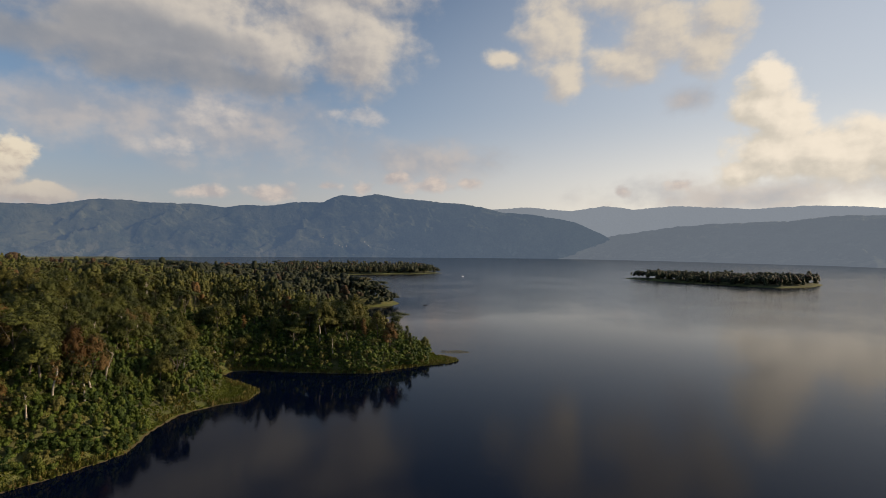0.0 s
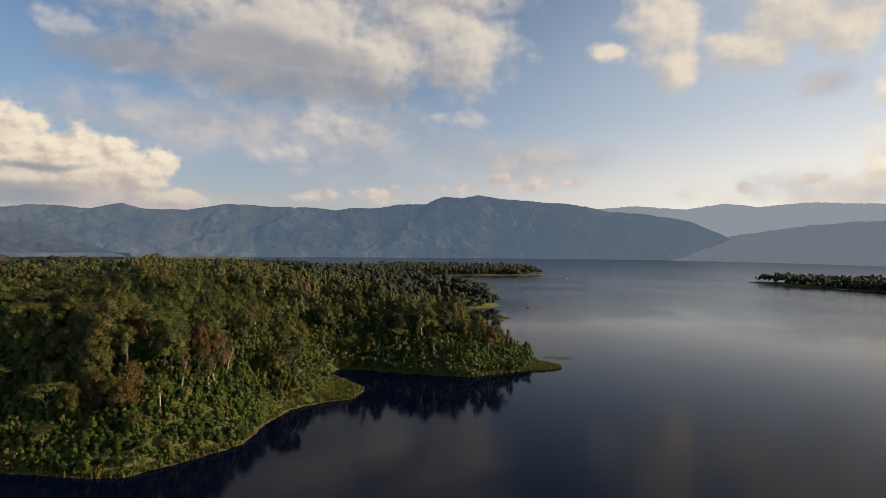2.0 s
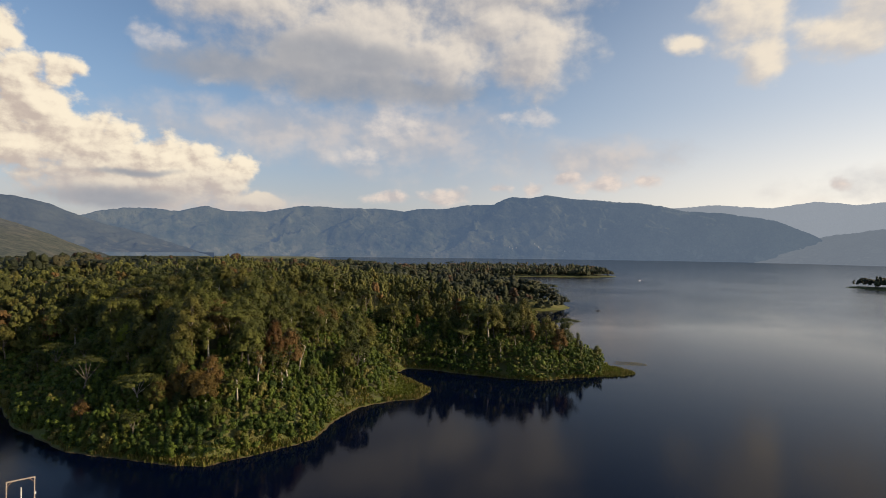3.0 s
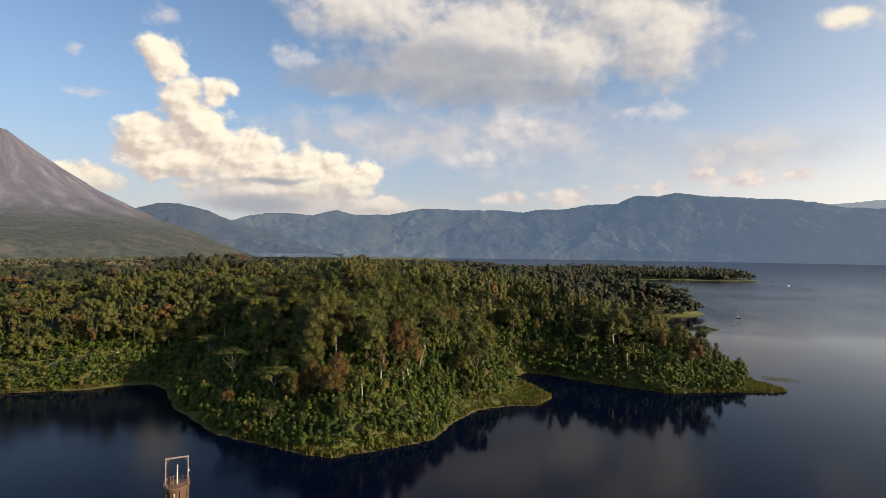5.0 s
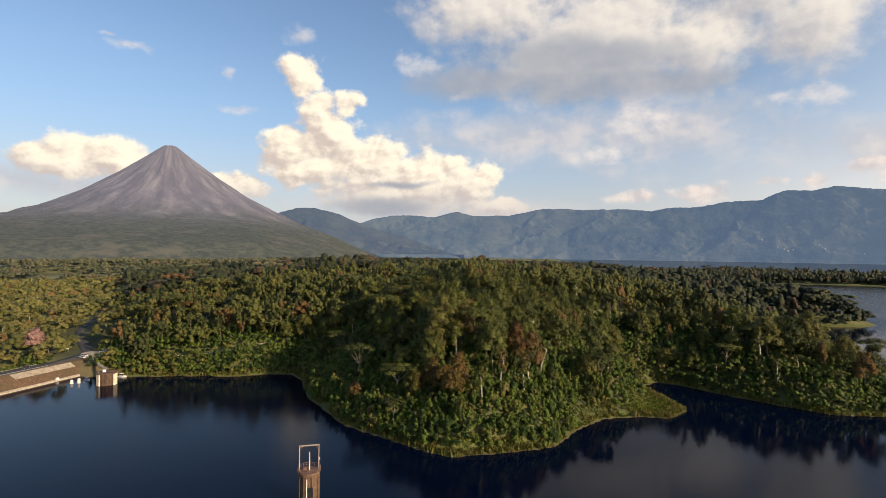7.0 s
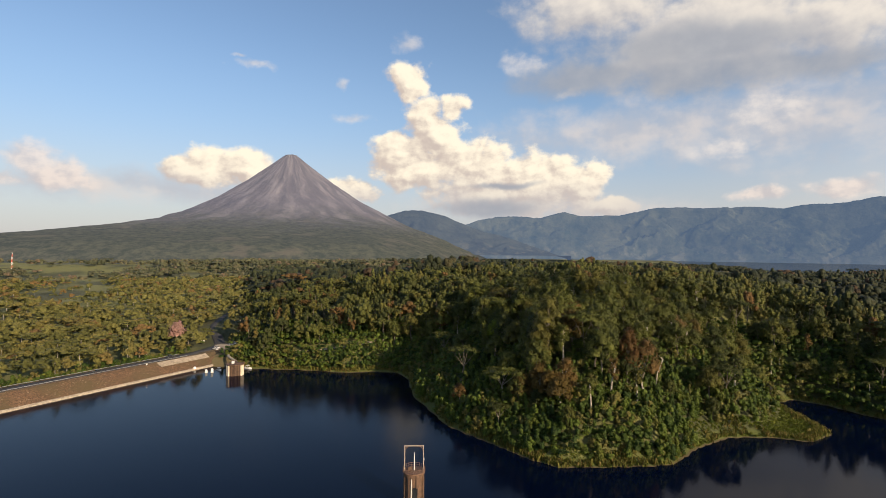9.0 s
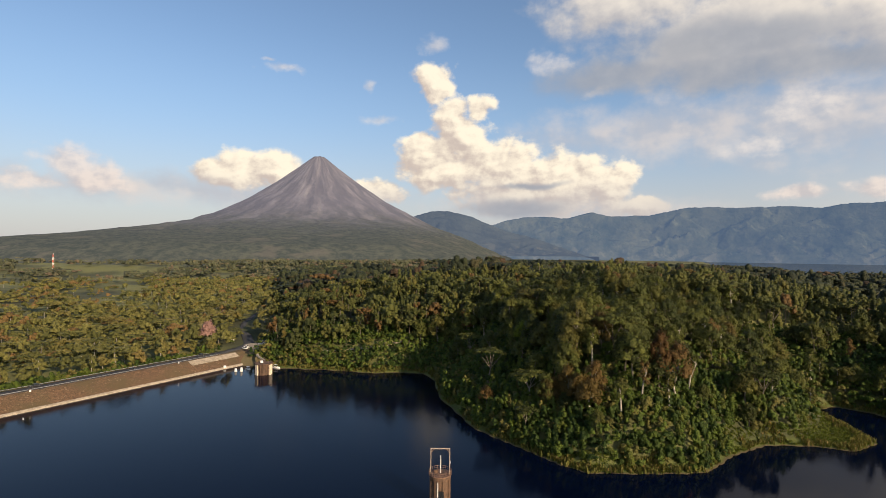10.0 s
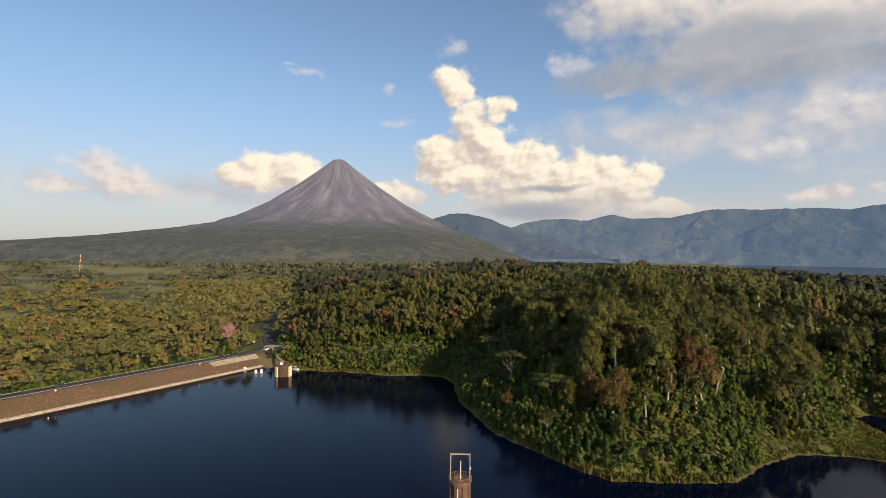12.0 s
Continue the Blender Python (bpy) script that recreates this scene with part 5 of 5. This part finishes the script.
# ---- the intake tower ----
def intake_tower():
    root = new("intake_tower")
    root.location = (-140, 101.3, 0)
    root.rotation_euler = (0, 0, math.atan2(0.84, 0.54))
    bm = drum(2.75, 2.75, 19.0, (0, 0, -9.2), 24)
    part("shaft", bm, DARK_CONCRETE, root, "dark stained concrete shaft", shade=False)
    for k in range(8):
        a = 2 * math.pi * (k + 0.5) / 8
        p = part("rib", box((0.55, 1.0, 18.6), (0, 0, -9.2), 0.05), DARK_CONCRETE, root)
        p.location, p.rotation_euler = (2.85 * math.cos(a), 2.85 * math.sin(a), 0), (0, 0, a)
    part("collar", drum(3.15, 3.15, 0.9, (0, 0, 8.9), 28, bevel=0.08), DARK_CONCRETE, root)
    part("deck", drum(3.35, 3.35, 0.25, (0, 0, 9.8), 28, bevel=0.04), RUST, root, "rusty brown platform deck")
    for k in range(24):
        a = 2 * math.pi * k / 24
        c, s = math.cos(a), math.sin(a)
        part("baluster", rod((3.25 * c, 3.25 * s, 9.9), (3.25 * c, 3.25 * s, 11.1), 0.06, sides=5), RUST, root)
    for zz, rr in ((11.1, 0.07), (10.5, 0.05)):
        ring = [(3.25 * math.cos(2 * math.pi * k / 24), 3.25 * math.sin(2 * math.pi * k / 24), zz) for k in range(25)]
        v, f = tube(ring, [rr] * 25, 6)
        mesh_object("handrail", v, f, RUST, root)
    for sx_ in (-1, 1):
        part("gantry_post", box((0.26, 0.26, 7.4), (sx_ * 2.75, 0, 10.0), 0.04), GANTRY, root)
        part("brace", rod((sx_ * 2.75, 0, 16.0), (sx_ * 1.6, 0, 17.3), 0.09), RUST, root)
        part("stay", rod((sx_ * 2.75, 0, 13.2), (sx_ * 2.95, 1.1, 10.0), 0.08), RUST, root)
    part("gantry_beam", box((5.8, 0.28, 0.32), (0, 0, 17.1), 0.04), GANTRY, root, "rusty crossbeam of the gantry")
    part("pole", drum(0.20, 0.16, 5.2, (0.1, 0.3, 10.0), 10), PALE_STEEL, root, "pale steel standpipe")
    part("winch", box((1.1, 0.8, 0.9), (-1.2, 0.4, 10.05), 0.08), DARK_CONCRETE, root)
    part("drop_pipe", rod((-0.7, -3.1, -9), (-0.7, -3.1, 8.6), 0.20, sides=8), PALE_STEEL, root, "pale pipe down the shaft")
    # solid dark box that stands in for the shade inside the opening
    part("gate_slot", box((1.5, 0.5, 15.0), (0.35, -2.85, -9.0), 0.03), GLASS, root, "dark strip standing for the shade in the gate opening")
    part("lamp", box((0.3, 0.3, 0.5), (2.95, 0, 13.0), 0.03), WHITE, root)
    return tagged(root, "round rusty concrete intake tower rising from the lake", "intake tower")


intake_tower()


# ---- the radio mast on the plain ----
def radio_mast(r, a, h):
    root = new("radio_mast")
    x, y = -r * math.sin(radians(a)), r * math.cos(radians(a))
    root.location = (x, y, float(height(x, y)) - 0.5)
    n = 7
    for k in range(n):
        z0, z1 = h * k / n, h * (k + 1) / n
        w0, w1 = 1.9 - 1.2 * k / n, 1.9 - 1.2 * (k + 1) / n
        bm = bmesh.new()
        for sx_, sy_ in ((1, 1), (1, -1), (-1, -1), (-1, 1)):
            bm = rod((sx_ * w0, sy_ * w0, z0), (sx_ * w1, sy_ * w1, z1), 0.24, bm, 4)
            bm = rod((sx_ * w0, sy_ * w0, z0), (sy_ * w1, -sx_ * w1, z1), 0.13, bm, 4)
        part("section", bm, RED if k % 2 == 0 else WHITE, root)
    part("antenna", drum(0.5, 0.4, 3.0, (0, 0, h), 8), WHITE, root)
    part("hut", box((9, 7, 4), (6, 2, 0), 0.2), WHITE, root)
    return tagged(root, "red and white lattice radio mast on the plain", "radio mast")


radio_mast(1480, 92.6, 42)


# ---- farm houses on the far shore ----
# walls and roofs glow with the same painted haze as the slope
HAZY_WHITE = mountain_material("white_wall_in_haze", (0.16, 0.16, 0.15), (0.26, 0.25, 0.24), (0.11, 0.125, 0.15), (0.17, 0.18, 0.20))
far_shore = bpy.data.objects["backdrop_main_range"]
bpy.context.view_layer.update()


def farm_house(r, a, wide, label):
    x, y = -r * math.sin(radians(a)), r * math.cos(radians(a))
    hit, spot, _, _ = far_shore.ray_cast((x, y, 2000), (0, 0, -1))
    root = new("farm_house")
    root.location, root.rotation_euler = (x, y, spot.z - 0.5 if hit else 20), (0, 0, radians(38 + a * 3))
    part("wall", box((wide, wide * 0.6, 6.5), (0, 0, 0), 0.1), HAZY_WHITE, root)
    bm = bmesh.new()
    w2, d2 = wide * 0.55, wide * 0.36
    v = [bm.verts.new(p) for p in ((-w2, -d2, 6.3), (w2, -d2, 6.3), (w2, d2, 6.3), (-w2, d2, 6.3), (-w2, 0, 9.5), (w2, 0, 9.5))]
    for q in ((0, 1, 5, 4), (2, 3, 4, 5), (1, 2, 5), (3, 0, 4), (3, 2, 1, 0)):
        bm.faces.new([v[i] for i in q])
    part("roof", bm, HAZY_WHITE, root, "pale sheet metal roof")
    return tagged(root, label, "house", "farm houses on the far shore")


for r, a, wide in ((4715, 10.9, 10), (4718, 10.6, 8), (4725, 10.2, 9), (4712, 11.4, 7), (4730, 8.3, 9), (4716, 7.9, 7), (4735, 12.6, 8), (4714, 5.2, 7)):
    farm_house(r, a, wide, "small white farm house on the far slope")

# ---- a mat of floating weed off the spit ----
wx, wy = scatter(rng, -4, 26, 376, 400, 0.9)
ok = ((wx - 9) / 12) ** 2 + ((wy - 388) / 7) ** 2 + 0.5 * waves(wx, wy, 9, 71, 3) < 0.75
n = int(ok.sum())
cx, cy, q = wx[ok], wy[ok], rng.uniform(0.25, 0.6, n)
a = rng.uniform(0, 6.28, n)
corner = np.stack([np.stack([cx + q * np.cos(a + k * 1.57), cy + q * np.sin(a + k * 1.57), 0.03 + 0.02 * rng.uniform(size=n)], -1) for k in range(4)], 1)
weed = mesh_object("water_weed", corner.reshape(-1, 3), np.arange(n * 4).reshape(-1, 4), GRASS, label="yellow brown mat of floating water weed", category="water weed", kind="stuff")
weed.data.attributes.new("tint", "FLOAT", "POINT").data.foreach_set("value", np.repeat(rng.uniform(0.6, 1, n), 4).astype(np.float32))


# ---- a road sign and lamp posts by the yard ----
def road_sign(x, y, turn):
    root = new("road_sign")
    root.location, root.rotation_euler = (x, y, CREST - 0.2), (0, 0, radians(turn))
    for k in (-0.7, 0.7):
        part("post", drum(0.06, 0.06, 2.8, (0, k, 0), 8), PALE_STEEL, root)
    part("panel", box((0.06, 2.2, 1.2), (0.06, 0, 1.7), 0.02), WHITE, root, "white sign panel")
    return tagged(root, "white road sign on two posts by the curve", "road sign")


road_sign(-420, 100, -20)
